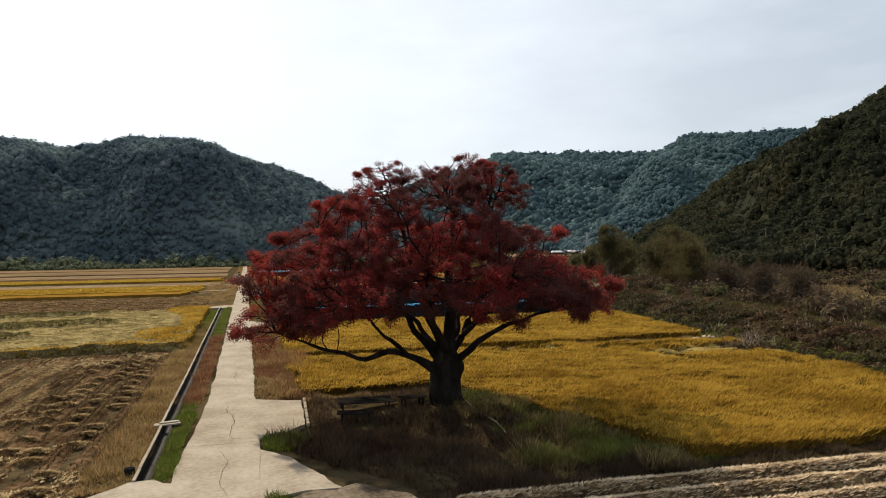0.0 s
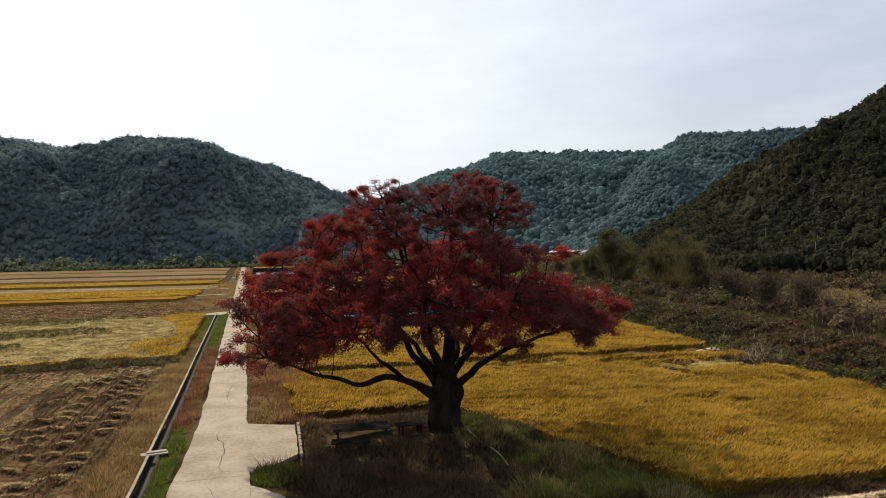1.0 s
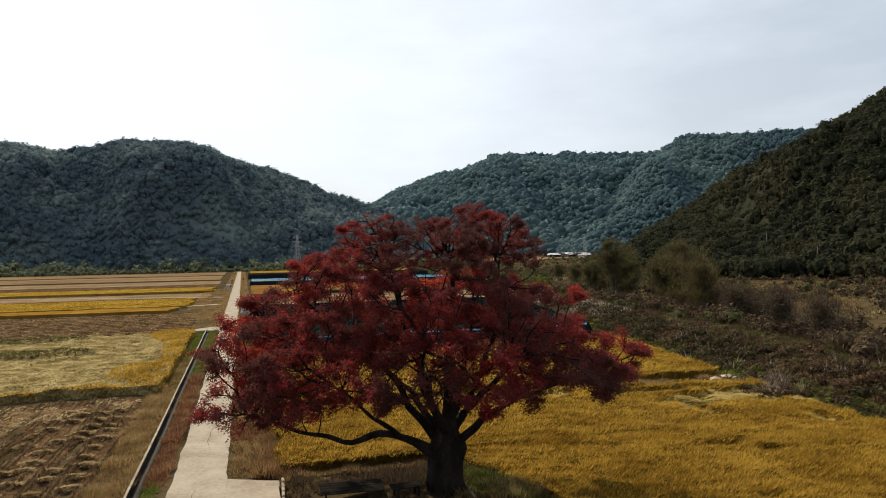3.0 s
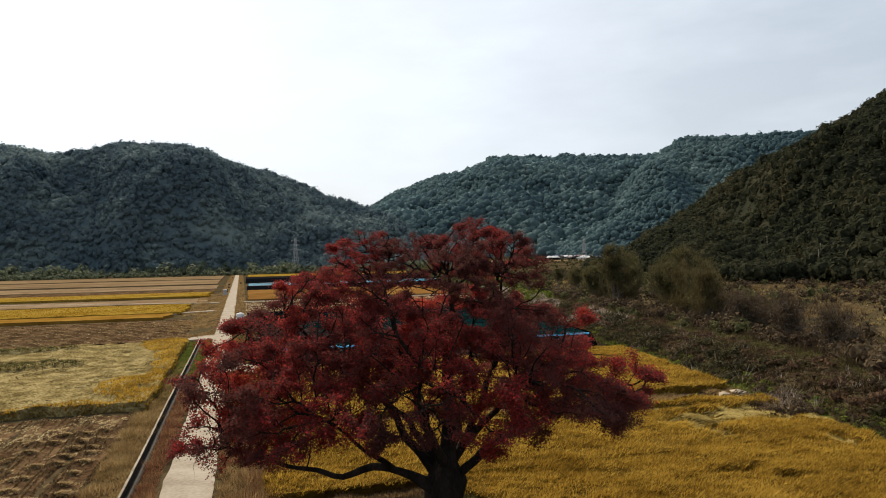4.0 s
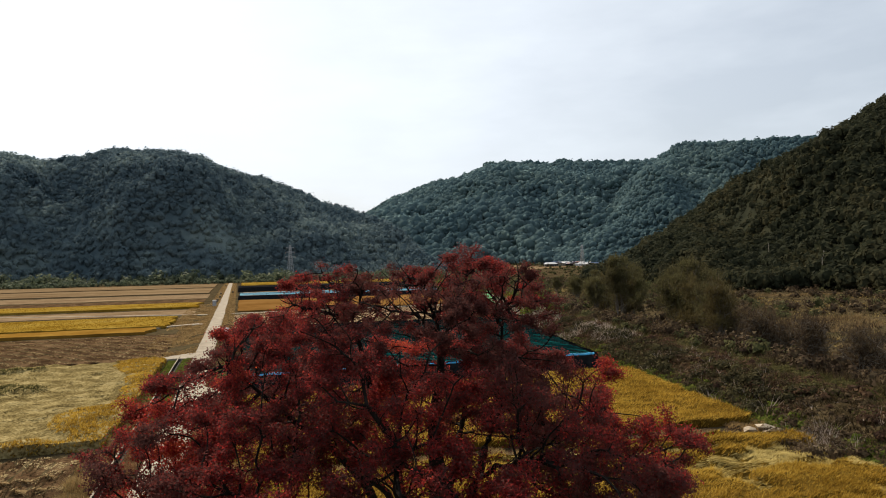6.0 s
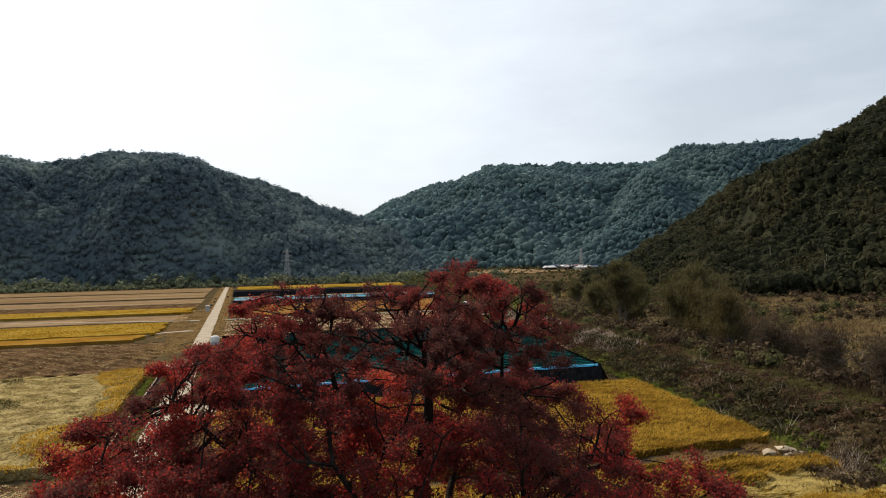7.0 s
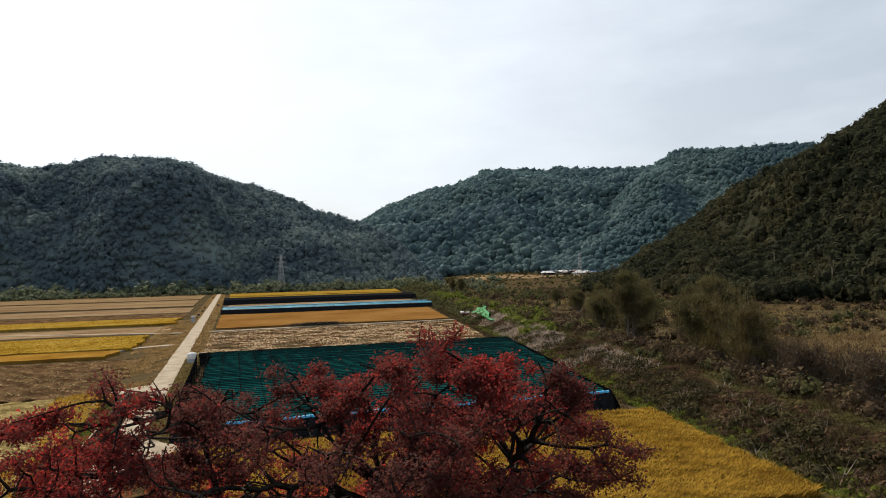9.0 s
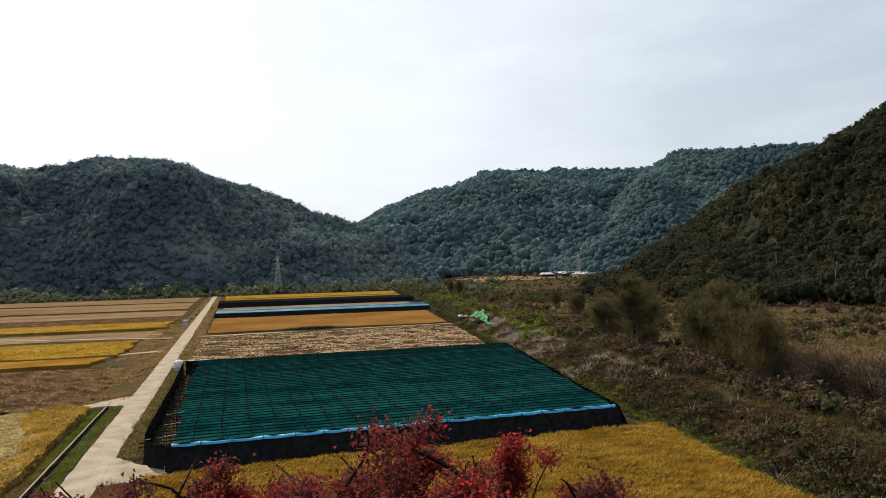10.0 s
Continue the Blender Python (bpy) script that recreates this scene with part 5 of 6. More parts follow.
def curtain(name, line, top, foot, mat, rows=5, label="", fold=0.12, seed=1):
    """A hanging net: a line of places at the top, moved out by foot at the bottom."""
    p = bend(line, 90)
    n = len(p)
    vs = []
    for r in range(rows):
        t = r / (rows - 1)
        q = np.column_stack([p[:, 0] + foot[0] * t, p[:, 1] + foot[1] * t, np.full(n, top + (-0.35 - top) * t)])
        q[:, 0] += (vnoise(np.arange(n), r, 2.2, seed) - 0.5) * fold * 2 * t
        q[:, 1] += (vnoise(np.arange(n), r, 2.6, seed + 1) - 0.5) * fold * 2 * t
        q[:, 2] += (vnoise(np.arange(n), 0.5 * r, 3.1, seed + 2) - 0.5) * 0.12 * (1 - t)
        vs.append(q)
    v = np.concatenate(vs)
    f = np.array([(r * n + k, r * n + k + 1, (r + 1) * n + k + 1, (r + 1) * n + k) for r in range(rows - 1) for k in range(n - 1)])
    return mesh_of(name, v, f, mat, shade, label)


curtain("front_curtain", [(5.9, 86.95), (16, 86.95), (32, 86.9), (46.4, 86.85)], 1.92, (0.1, -0.75), M_black, label="black net curtain hanging to the ground")
curtain("side_curtain", [(46.45, 86.85), (48.5, 98), (52, 115), (57.3, 143)], 1.9, (1.1, -0.2), M_black, seed=5)
curtain("side_curtain", [(3.75, 143), (3.95, 125), (3.9, 105), (3.9, 92.5), (4.6, 88.6), (5.9, 86.95)], 1.85, (-0.1, 0.0), M_black, seed=9)
curtain("back_curtain", [(4, 143.2), (20, 143.3), (40, 143.3), (57.4, 143.2)], 1.75, (0.0, 0.5), M_black, seed=12)
# the blue sheet is tied down in short lengths along the front rail
x = 6.4
while x < 45.8:
    w = min(rng.uniform(1.9, 2.6), 46.2 - x)
    n = 8
    xs2 = np.linspace(x, x + w - 0.07, n)
    vs = []
    skew, pull = rng.uniform(-0.02, 0.02), rng.uniform(0.8, 1.05)
    for dy, dz in ((-0.36, -0.14), (-0.33, 0.0), (-0.08, 0.07), (0.1, 0.04), (0.14, -0.03)):
        vs.append(np.column_stack([xs2, 87.1 + dy * pull + skew * np.linspace(-1, 1, n) * (dy < 0) + (vnoise(xs2, dy * 9, 0.7, 44) - 0.5) * 0.05, 1.9 + dz + 0.6 * skew * np.linspace(-1, 1, n) + (vnoise(xs2, dy * 7, 0.5, 45) - 0.5) * 0.04 - 0.05 * np.sin(np.linspace(0, np.pi, n))]))
    v = np.concatenate(vs)
    f = np.array([(r * n + c, r * n + c + 1, (r + 1) * n + c + 1, (r + 1) * n + c) for r in range(4) for c in range(n - 1)])
    mesh_of("blue_sheet", v, f, M_blue, shade, soft=True)
    x += w
for k in range(6):
    v, f = tube(bend([(4.0 + 0.2 * k, 87.2 + 2.5 * k, 1.9), (5.0, 88 + 2.5 * k, 1.75), (6.5, 88.2 + 2.5 * k, 1.9)], 9), [0.02] * 9, 4)
    mesh_of("tie_rope", v, f, M_white if k % 2 else M_black, shade)

# two more shelters far up the lane
blue_far = tagged(new("blue_shelter"), "long low field shelter roofed with bright blue sheets", "shade shelter")
for i in range(7):
    y0 = 281 + i * 1.95
    n = 30
    x = np.linspace(5.2 + rng.uniform(0, 1), bank(y0) - 2.5 + rng.uniform(-1, 1), n)
    v = np.concatenate([np.column_stack([x, np.full(n, y0) + dy, 1.8 + dz + (vnoise(x, np.full(n, y0), 3, 36) - 0.5) * 0.2]) for dy, dz in ((0, -0.45), (0.9, -0.15), (1.7, 0.0))])
    f = np.array([(r * n + k, r * n + k + 1, (r + 1) * n + k + 1, (r + 1) * n + k) for r in range(2) for k in range(n - 1)])
    mesh_of("roof_sheet", v, f, M_black if i in (2, 4) else M_blue_old, blue_far)
bm = bmesh.new()
bm.faces.new([bm.verts.new(p) for p in ((4.8, 280, -0.35), (bank(280) - 2, 280, -0.35), (bank(280) - 2.2, 281, 1.3), (5, 281, 1.3))])
part("front_curtain", bm, M_black, blue_far, "black net curtain")
for k in range(16):
    v, f = tube([(5.5 + k * 4.9, 281.0, -0.4), (5.5 + k * 4.9, 281.0, 1.9)], [0.06, 0.05], 5)
    mesh_of("pole", v, f, M_oldwood, blue_far)
black_far = tagged(new("black_shelter"), "long low field shelter under black shade netting", "shade shelter")
for i in range(12):
    y0 = 353 + i * 2.3
    x1 = float(bank(y0)) - 2.5
    bm = bmesh.new()
    bm.faces.new([bm.verts.new(p) for p in ((5, y0, 1.5), (x1, y0, 1.5), (x1, y0 + 2.2, 1.9), (5, y0 + 2.2, 1.9))])
    part("shade_net", bm, M_black, black_far)
bm = bmesh.new()
bm.faces.new([bm.verts.new(p) for p in ((4.7, 352, -0.35), (bank(352) - 2, 352, -0.35), (bank(352) - 2.4, 353, 1.9), (5, 353, 1.9))])
part("front_curtain", bm, M_black, black_far)

# ---- things beside the lane ----
tank = tagged(new("water_tank"), "white plastic water tank on a grey stand beside the lane", "water tank")
bm = box_bm(1.5, 2.0, 0.75, 0.06, (0, 0, 0.2))
part("stand", bm, M_grey, tank, "grey steel stand")
v, f = tube([(0, 0, 0.55), (0, 0, 0.6), (0, 0, 1.3), (0, 0, 1.48), (0, 0, 1.58), (0, 0, 1.6)], [0.7, 0.76, 0.78, 0.66, 0.3, 0.02], 20)
mesh_of("tank_body", v, f, M_white, tank, soft=True)
v, f = tube([(0, 0, 1.55), (0, 0, 1.66), (0, 0, 1.67)], [0.2, 0.2, 0.01], 12)
mesh_of("lid", v, f, M_white, tank)
tank.matrix_basis = pose(2.7, 147.2, -0.05, 0, 0, 4)
cab = tagged(new("pump_cabinet"), "grey steel pump cabinet with a white cap beside the lane", "cabinet")
part("body", box_bm(1.1, 1.3, 1.9, 0.03, (0, 0, 0.85)), M_grey, cab)
part("cap", box_bm(1.3, 1.5, 0.14, 0.03, (0, 0, 1.87)), M_white, cab, "white cap")
part("door", box_bm(0.9, 0.03, 1.5, 0.01, (0, -0.668, 0.9)), M_grey, cab)
door = [c for c in cab.children if c.name.startswith("door")][0]
part("handle", box_bm(0.04, 0.05, 0.22, 0.008, (0.34, -0.71, 0.95)), M_black, door, "dark pull handle")
cab.matrix_basis = pose(-2.3, 245, -0.15)
for x, y in ((-2.0, 262), (-2.2, 276), (-1.9, 300), (-2.3, 330), (2.6, 345), (-2.1, 440)):
    box = tagged(new("valve_box"), "small pale concrete valve box on the verge", "valve box", group="valve boxes along the lane")
    part("body", box_bm(0.8, 0.8, 0.8, 0.04, (0, 0, 0.3)), M_concrete_dark, box)
    part("lid", box_bm(0.9, 0.9, 0.1, 0.02, (0, 0, 0.75)), M_concrete, box)
    box.matrix_basis = pose(x, y, -0.15)

# wooden platforms under the tree
for cx, cy, w, d, rot in ((7.3, 37.1, 3.0, 1.9, -4), (6.4, 34.6, 1.9, 1.0, -10), (9.6, 35.4, 1.5, 0.9, 5)):
    bench = tagged(new("wooden_platform"), "weathered wooden sitting platform, coloured dark for the tree's shade", "platform", group="platforms under the tree")
    nb = int(d / 0.16)
    for k in range(nb):
        part("board", box_bm(w, 0.14, 0.035, 0.006, (0, (k + 0.5 - nb / 2) * 0.158, 0.45)), M_oldwood, bench)
    for sx in (-1, 1):
        part("beam", box_bm(0.08, d - 0.1, 0.1, 0.008, (sx * (w / 2 - 0.25), 0, 0.38)), M_oldwood, bench)
        for sy in (-1, 1):
            part("leg", box_bm(0.09, 0.09, 0.5, 0.008, (sx * (w / 2 - 0.25), sy * (d / 2 - 0.14), 0.12)), M_oldwood, bench)
    bench.matrix_basis = pose(cx, cy, float(plain_z(cx, cy)) + 0.08, 0, 0, rot)

# a fallen bough along the edge of the plot
v, f = tube(bend([(12.4, 34.4, 0.62), (12.5, 33.0, 0.42), (12.9, 31.4, 0.24), (12.8, 29.7, 0.1)], 16), np.linspace(0.06, 0.03, 16), 7)
tagged(mesh_of("fallen_bough", v, f, M_rock, soft=True), "pale barkless bough lying in the weeds by the trunk", "branch")

# stones and litter
for k, (x, y, s, flat) in enumerate(((42.9, 56.6, 0.75, 0.42), (44.2, 56.5, 0.95, 0.4), (43.6, 55.7, 0.5, 0.5), (44.9, 55.9, 0.45, 0.5), (48.0, 84.6, 0.5, 0.35), (48.9, 84.2, 0.6, 0.3), (47.4, 85.0, 0.35, 0.4), (49.6, 84.4, 0.3, 0.4), (4.9, 55.3, 0.4, 0.4), (5.3, 54.7, 0.3, 0.5), (4.6, 54.4, 0.25, 0.5))):
    bm = bmesh.new()
    bmesh.ops.create_icosphere(bm, subdivisions=1 if k < 8 else 2, radius=s)
    for v in bm.verts:
        v.co *= 0.8 + 0.75 * noise.noise(v.co * (1.7 / s) + Vector((k * 3.1, 0, 0)))
        v.co.z *= flat
    stone = part("stone", bm, M_rock, None)
    stone.matrix_basis = pose(x, y, max(float(plain_z(x, y)), -0.3) + (0.7 if k < 4 else 0.3) * s * flat, 0, 0, k * 50)
    tagged(stone, "pale rough stone at the field edge", "stone", group="stones at the field edge")

heap = tagged(new("loaded_cart"), "small dark red cart heaped with white-wrapped bundles", "cart")
part("bed", box_bm(3.4, 1.8, 0.6, 0.08, (0, 0, 0.75)), M_sack, heap)
for x in (-1.0, 1.0):
    for y in (-0.85, 0.85):
        bm = bmesh.new()
        bmesh.ops.create_cone(bm, cap_ends=True, segments=16, radius1=0.42, radius2=0.42, depth=0.22, matrix=pose(x, y, 0.42, 90, 0, 0))
        tyre = part("wheel", bm, M_black, heap)
        bm = bmesh.new()
        bmesh.ops.create_cone(bm, cap_ends=True, segments=10, radius1=0.16, radius2=0.13, depth=0.27, matrix=pose(x, y, 0.42, 90, 0, 0))
        part("hub", bm, M_grey, tyre, "grey steel hub")
for x, y, z, s in ((-1.1, 0.1, 1.4, 0.75), (0.2, -0.2, 1.25, 0.55), (1.1, 0.2, 1.3, 0.6)):
    bm = bmesh.new()
    bmesh.ops.create_icosphere(bm, subdivisions=2, radius=s)
    for v in bm.verts:
        v.co *= 0.85 + 0.3 * noise.noise(v.co * 2 + Vector((x, 0, 5)))
        v.co.z *= 0.7
        v.co += Vector((x, y, z))
    part("bundle", bm, M_white, heap)
heap.matrix_basis = pose(76.2, 221.5, -0.3, 0, 0, 12)
n = 26
a, b = np.meshgrid(np.linspace(0, 1, n), np.linspace(0, 1, n), indexing="ij")
x = bank(214 - 32 * a) + 2.2 + 4.5 * b * (1.15 - a) + (fbm(a * 10, b * 10, 2, 3, 2) - 0.5) * 1.4
y = 214 - 32 * a + 3 * b + (fbm(a * 10, b * 10, 2, 6, 2) - 0.5) * 3
z = plain_z(x, y) + 0.9 + 0.8 * fbm(a * 10, b * 10, 1.6, 9, 3)
tagged(mesh_of("green_net", np.stack([x, y, z], -1), grid_faces(n, n), M_greennet, soft=True), "bright green netting spread in folds on the weeds", "netting")
p = np.column_stack([rng.normal(31, 3.2, 900), rng.normal(212.6, 0.7, 900), np.full(900, -0.1)])
p[:, 2] += rng.uniform(0, 0.5, 900)
v, f = tufts(p, 0.5, 0.06, 4, 1.6)
tagged(mesh_of("brush_pile", v, f, M_gap), "dark pile of cut stalks beside the path", "brush pile", kind="stuff")


shrubs("village_bushes", 150, (335, 470), (690, 790), 2.6, M_hedge, "bushes and small trees about the village", lambda x, y: x > 0, 30, 0.3)
shrubs("village_bushes", 60, (300, 470), (690, 800), 3.6, M_wood_r, "dark trees about the village", lambda x, y: x > 0, 40, 0.3)

# ---- pylons, poles, village ----
def pylon(height):
    thing = new("power_pylon")
    half = lambda z: 2.1 * (1 - z / height) ** 1.3 + 0.5
    legs = []
    for sx, sy in ((1, 1), (1, -1), (-1, -1), (-1, 1)):
        v, f = tube([(sx * half(z), sy * half(z), z) for z in np.linspace(0, height, 9)], [0.16] * 9, 4)
        mesh_of("leg", v, f, M_grey, thing)
    zs = np.linspace(0, height * 0.96, 9)
    for z0, z1 in zip(zs[:-1], zs[1:]):
        for k in range(4):
            c = [(1, 1), (1, -1), (-1, -1), (-1, 1)]
            (ax, ay), (bx, by) = c[k], c[(k + 1) % 4]
            pieces = [tube([(ax * half(z0), ay * half(z0), z0), (bx * half(z1), by * half(z1), z1)], [0.09, 0.09], 3), tube([(bx * half(z0), by * half(z0), z0), (ax * half(z1), ay * half(z1), z1)], [0.09, 0.09], 3)]
            mesh_of("brace", *joined(pieces), M_grey, thing)
    for z, w in ((height * 0.66, 4.4), (height * 0.79, 4.0), (height * 0.92, 3.4)):
        pieces = [tube([(-w, 0, z), (0, 0, z + 0.5), (w, 0, z)], [0.09, 0.14, 0.09], 4), tube([(-w, 0, z), (0, 0, z - 0.7), (w, 0, z)], [0.08, 0.08, 0.08], 4)]
        arm = mesh_of("crossarm", *joined(pieces), M_grey, thing)
        for sx in (-1, 1):
            v, f = tube([(sx * w * 0.94, 0, z - 0.05), (sx * w * 0.94, 0, z - 1.3)], [0.1, 0.14], 6)
            mesh_of("insulator", v, f, M_rock, arm, "pale insulator string")
    return tagged(thing, "grey steel lattice power pylon below the hill", "pylon", group="power pylons")


first = pylon(26)
first.matrix_basis = pose(43, 548, 0.5, 0, 0, 20)
copy_thing(first, pose(352, 668, 0.2, 0, 0, 35))
for x, y in ((240, 245), (246, 250), (262, 300)):
    pole = tagged(new("utility_pole"), "pale concrete utility pole at the foot of the slope", "utility pole", group="utility poles")
    v, f = tube([(0, 0, -0.5), (0, 0, 9.5)], [0.2, 0.14], 8)
    mesh_of("shaft", v, f, M_concrete, pole)
    part("crossarm", box_bm(1.8, 0.1, 0.1, 0, (0, 0, 8.8)), M_grey, pole)
    pole.matrix_basis = pose(x, y, float(ground_z(x, y)), 0, 0, 30)


def house(w, d, h, roof, wall, roof_mat):
    thing = new("farmhouse")
    part("wall", box_bm(w, d, h, 0.0, (0, 0, h / 2)), wall, thing)
    bm = bmesh.new()
    v = [bm.verts.new(p) for p in ((-w / 2 - 0.5, -d / 2 - 0.5, h), (w / 2 + 0.5, -d / 2 - 0.5, h), (w / 2 + 0.5, d / 2 + 0.5, h), (-w / 2 - 0.5, d / 2 + 0.5, h), (-w / 2, 0, h + roof), (w / 2, 0, h + roof))]
    for q in ((0, 1, 5, 4), (2, 3, 4, 5), (0, 4, 3), (1, 2, 5), (3, 2, 1, 0)):
        bm.faces.new([v[i] for i in q])
    part("roof", bm, roof_mat, thing)
    for k in range(3):
        pane = part("window", box_bm(1.4, 0.06, 1.2, 0, (-w / 3 + k * w / 3, -d / 2 - 0.03, h * 0.55)), M_black, thing)
        part("sill", box_bm(1.6, 0.16, 0.08, 0, (-w / 3 + k * w / 3, -d / 2 - 0.08, h * 0.55 - 0.64)), M_white, pane)
    return tagged(thing, "low pale farm building in the distant village", "farm building", group="village buildings")


vg = np.random.default_rng(5)
WALLS = (M_white, M_concrete, M_concrete_dark, M_rock)
for k in range(24):
    t = vg.uniform(0, 1) ** 0.8
    x, y = 326 + 56 * t + vg.normal() * 4, 690 + 14 * t + vg.normal() * 12
    hob = house(vg.uniform(5, 10), vg.uniform(4, 7), vg.uniform(2.2, 3.2), vg.uniform(0.9, 1.8), WALLS[k % 4], M_roof)
    hob.matrix_basis = pose(x, y, float(plain_z(x, y)) + 0.1, 0, 0, vg.uniform(-80, 60))
for name, label, mat, (x0, x1, y0, y1), seed in (("village_field", "tan strip of field before the village", M_tan, (310, 395, 650, 680), 51), ("bare_ground", "pale bare ground before the village", M_tan, (240, 312, 640, 740), 52)):
    a, b = np.meshgrid(np.linspace(x0, x1, 16), np.linspace(y0, y1, 16), indexing="ij")
    tagged(mesh_of(name, np.stack([a, b, plain_z(a, b) + 0.25 + 0.2 * fbm(a, b, 20, seed)], -1), grid_faces(16, 16), mat, soft=True), label, "field", kind="structure")

# ---- the red tree ----
TREE = np.array([11.5, 35.5, 0.15])
ER, EF = np.array([0.96, -0.28, 0]), np.array([0.28, 0.96, 0])


def tp(r, f, z):
    return TREE + ER * r + EF * f + np.array([0, 0, z])


# lobes of the crown: across, ahead, up, then their half sizes
LOBES = [
    # the top, in two heads
    (1.3, -1.1, 12.5, 1.6, 1.8, 1.3), (3, -0.7, 12.2, 1.1, 1.6, 1), (-0.4, -0.5, 12.1, 1.2, 1.7, 1.2), (0.7, -2.8, 11.6, 1.5, 1.4, 1.1), (2.3, 0.8, 11.7, 1.6, 1.5, 1.1),
    (-3.2, -1.5, 12.3, 1.2, 1.7, 1.2), (-4.4, -0.5, 11.5, 1.3, 1.8, 1), (-2, 0.1, 11.6, 1.1, 1.6, 1), (-3.4, -3.1, 10.8, 1.6, 1.6, 1),
    (-1.4, -1.7, 11.8, 1.4, 1.6, 1.2), (-5.2, -1.7, 11.2, 1.3, 1.6, 0.9),
    (0.5, -1.4, 12.2, 1.3, 1.5, 1.0), (2.1, -1.8, 12.3, 1.3, 1.4, 1.0), (1.1, 0.6, 12.0, 1.5, 1.3, 1.0), (3.4, -1.0, 11.8, 1.0, 1.4, 1.0), (-2.4, -1.4, 12.2, 1.2, 1.4, 1.0),
    # the shoulder over the lane
    (-6.0, 0.4, 10.9, 1.5, 2.0, 1.1), (-7.4, 0.2, 9.6, 1.5, 2.2, 1.1), (-8.6, 0.3, 9.0, 1.0, 1.8, 1.1), (-6.2, -1.8, 9.0, 2.0, 2.0, 1.2), (-7.6, -1.8, 7.9, 1.8, 2.2, 1.2), (-5.6, 2.8, 9.0, 2.0, 2.2, 1.2), (-7.4, 2.6, 7.4, 1.9, 2.2, 1.2),
    (-9.3, -0.8, 8.7, 1.2, 1.6, 1.0), (-9.7, -1.5, 7.0, 1.3, 1.7, 1.0), (-8.5, -0.6, 6.5, 1.5, 2.4, 1.1), (-9.8, -1.6, 4.6, 1.4, 1.9, 0.9), (-8.1, 1.2, 5.0, 1.8, 2.4, 1.1), (-7.2, -3.2, 5.4, 1.6, 1.7, 1.1), (-6.2, -4.4, 6.6, 2.0, 1.8, 1.2),
    # the heart of the crown
    (0.0, 0.6, 9.8, 2.4, 2.4, 1.4), (2.6, -0.6, 9.8, 1.7, 2.0, 1.4), (-2.6, -0.4, 9.2, 2.2, 2.2, 1.4), (-4.2, -2.8, 8.0, 2.2, 2.4, 1.4), (-1.4, -3.8, 9.2, 2.4, 2.2, 1.4), (1.8, -3.0, 9.4, 2.2, 2.2, 1.4),
    (1.5, 3.8, 9.4, 2.6, 2.4, 1.5), (-2.4, 4.2, 9.0, 2.6, 2.4, 1.5), (3.8, 1.6, 9.0, 1.5, 2.2, 1.3), (-4.8, 3.4, 6.4, 2.2, 2.4, 1.2), (-3.6, -5.0, 6.4, 2.2, 1.8, 1.1), (0.0, -5.4, 7.2, 2.2, 1.8, 1.3), (3.6, -4.0, 7.4, 2.2, 2.0, 1.2), (2.5, 5.2, 6.9, 2.4, 2.0, 1.3), (-1.6, -2.4, 6.8, 2.0, 1.8, 1.0),
    (-2, -6.2, 6.5, 2, 1.6, 1.1), (1.6, -6.4, 6.7, 2, 1.5, 1.1), (-5, -5.6, 5.9, 1.8, 1.6, 1), (4.4, -5.2, 6.7, 1.8, 1.6, 1), (-6.2, -4.6, 5.5, 1.6, 1.6, 0.9), (0.2, -4, 9.1, 2, 1.6, 1), (-3, -3.6, 8.1, 1.8, 1.6, 1), (6.2, -3.6, 6.3, 1.6, 1.6, 0.9),
    (-2.4, 6.2, 7.1, 2.2, 1.8, 1.1), (5.4, 4.8, 6.7, 1.8, 1.8, 1), (-6.6, 5, 6.5, 1.8, 1.8, 1),
    # the flat boughs over the rice
    (5.7, -0.4, 9.6, 0.9, 1.2, 0.6), (5.0, 2.8, 7.4, 2.0, 2.4, 1.1), (5.2, -0.8, 7.0, 1.9, 2.2, 1.1), (7.1, 0.8, 7.1, 1.5, 2.1, 1.0), (8.5, 0.8, 6.3, 1.4, 2.0, 0.9), (7.2, -1.6, 5.9, 1.8, 1.9, 0.9), (8.0, 2.6, 5.6, 1.6, 2.0, 0.9), (3.6, -2.4, 5.6, 1.5, 1.5, 0.8),
]


def crown_top(r):
    """The height that the crown reaches along its width."""
    return np.interp(r, [-11.6, -10.6, -9.6, -9.0, -7.4, -6.3, -4.8, -4.0, -3.0, -1.8, -0.6, 0.6, 1.6, 2.6, 3.8, 4.2, 4.7, 5.6, 6.5, 6.8, 8.0, 9.3, 10.0],
                     [5.0, 7.4, 9.5, 10.6, 10.4, 11.5, 11.7, 12.9, 13.5, 12.7, 13.4, 13.85, 13.95, 13.7, 13.4, 12.5, 10.2, 10.4, 9.9, 8.8, 8.3, 7.4, 6.6]) - 0.3


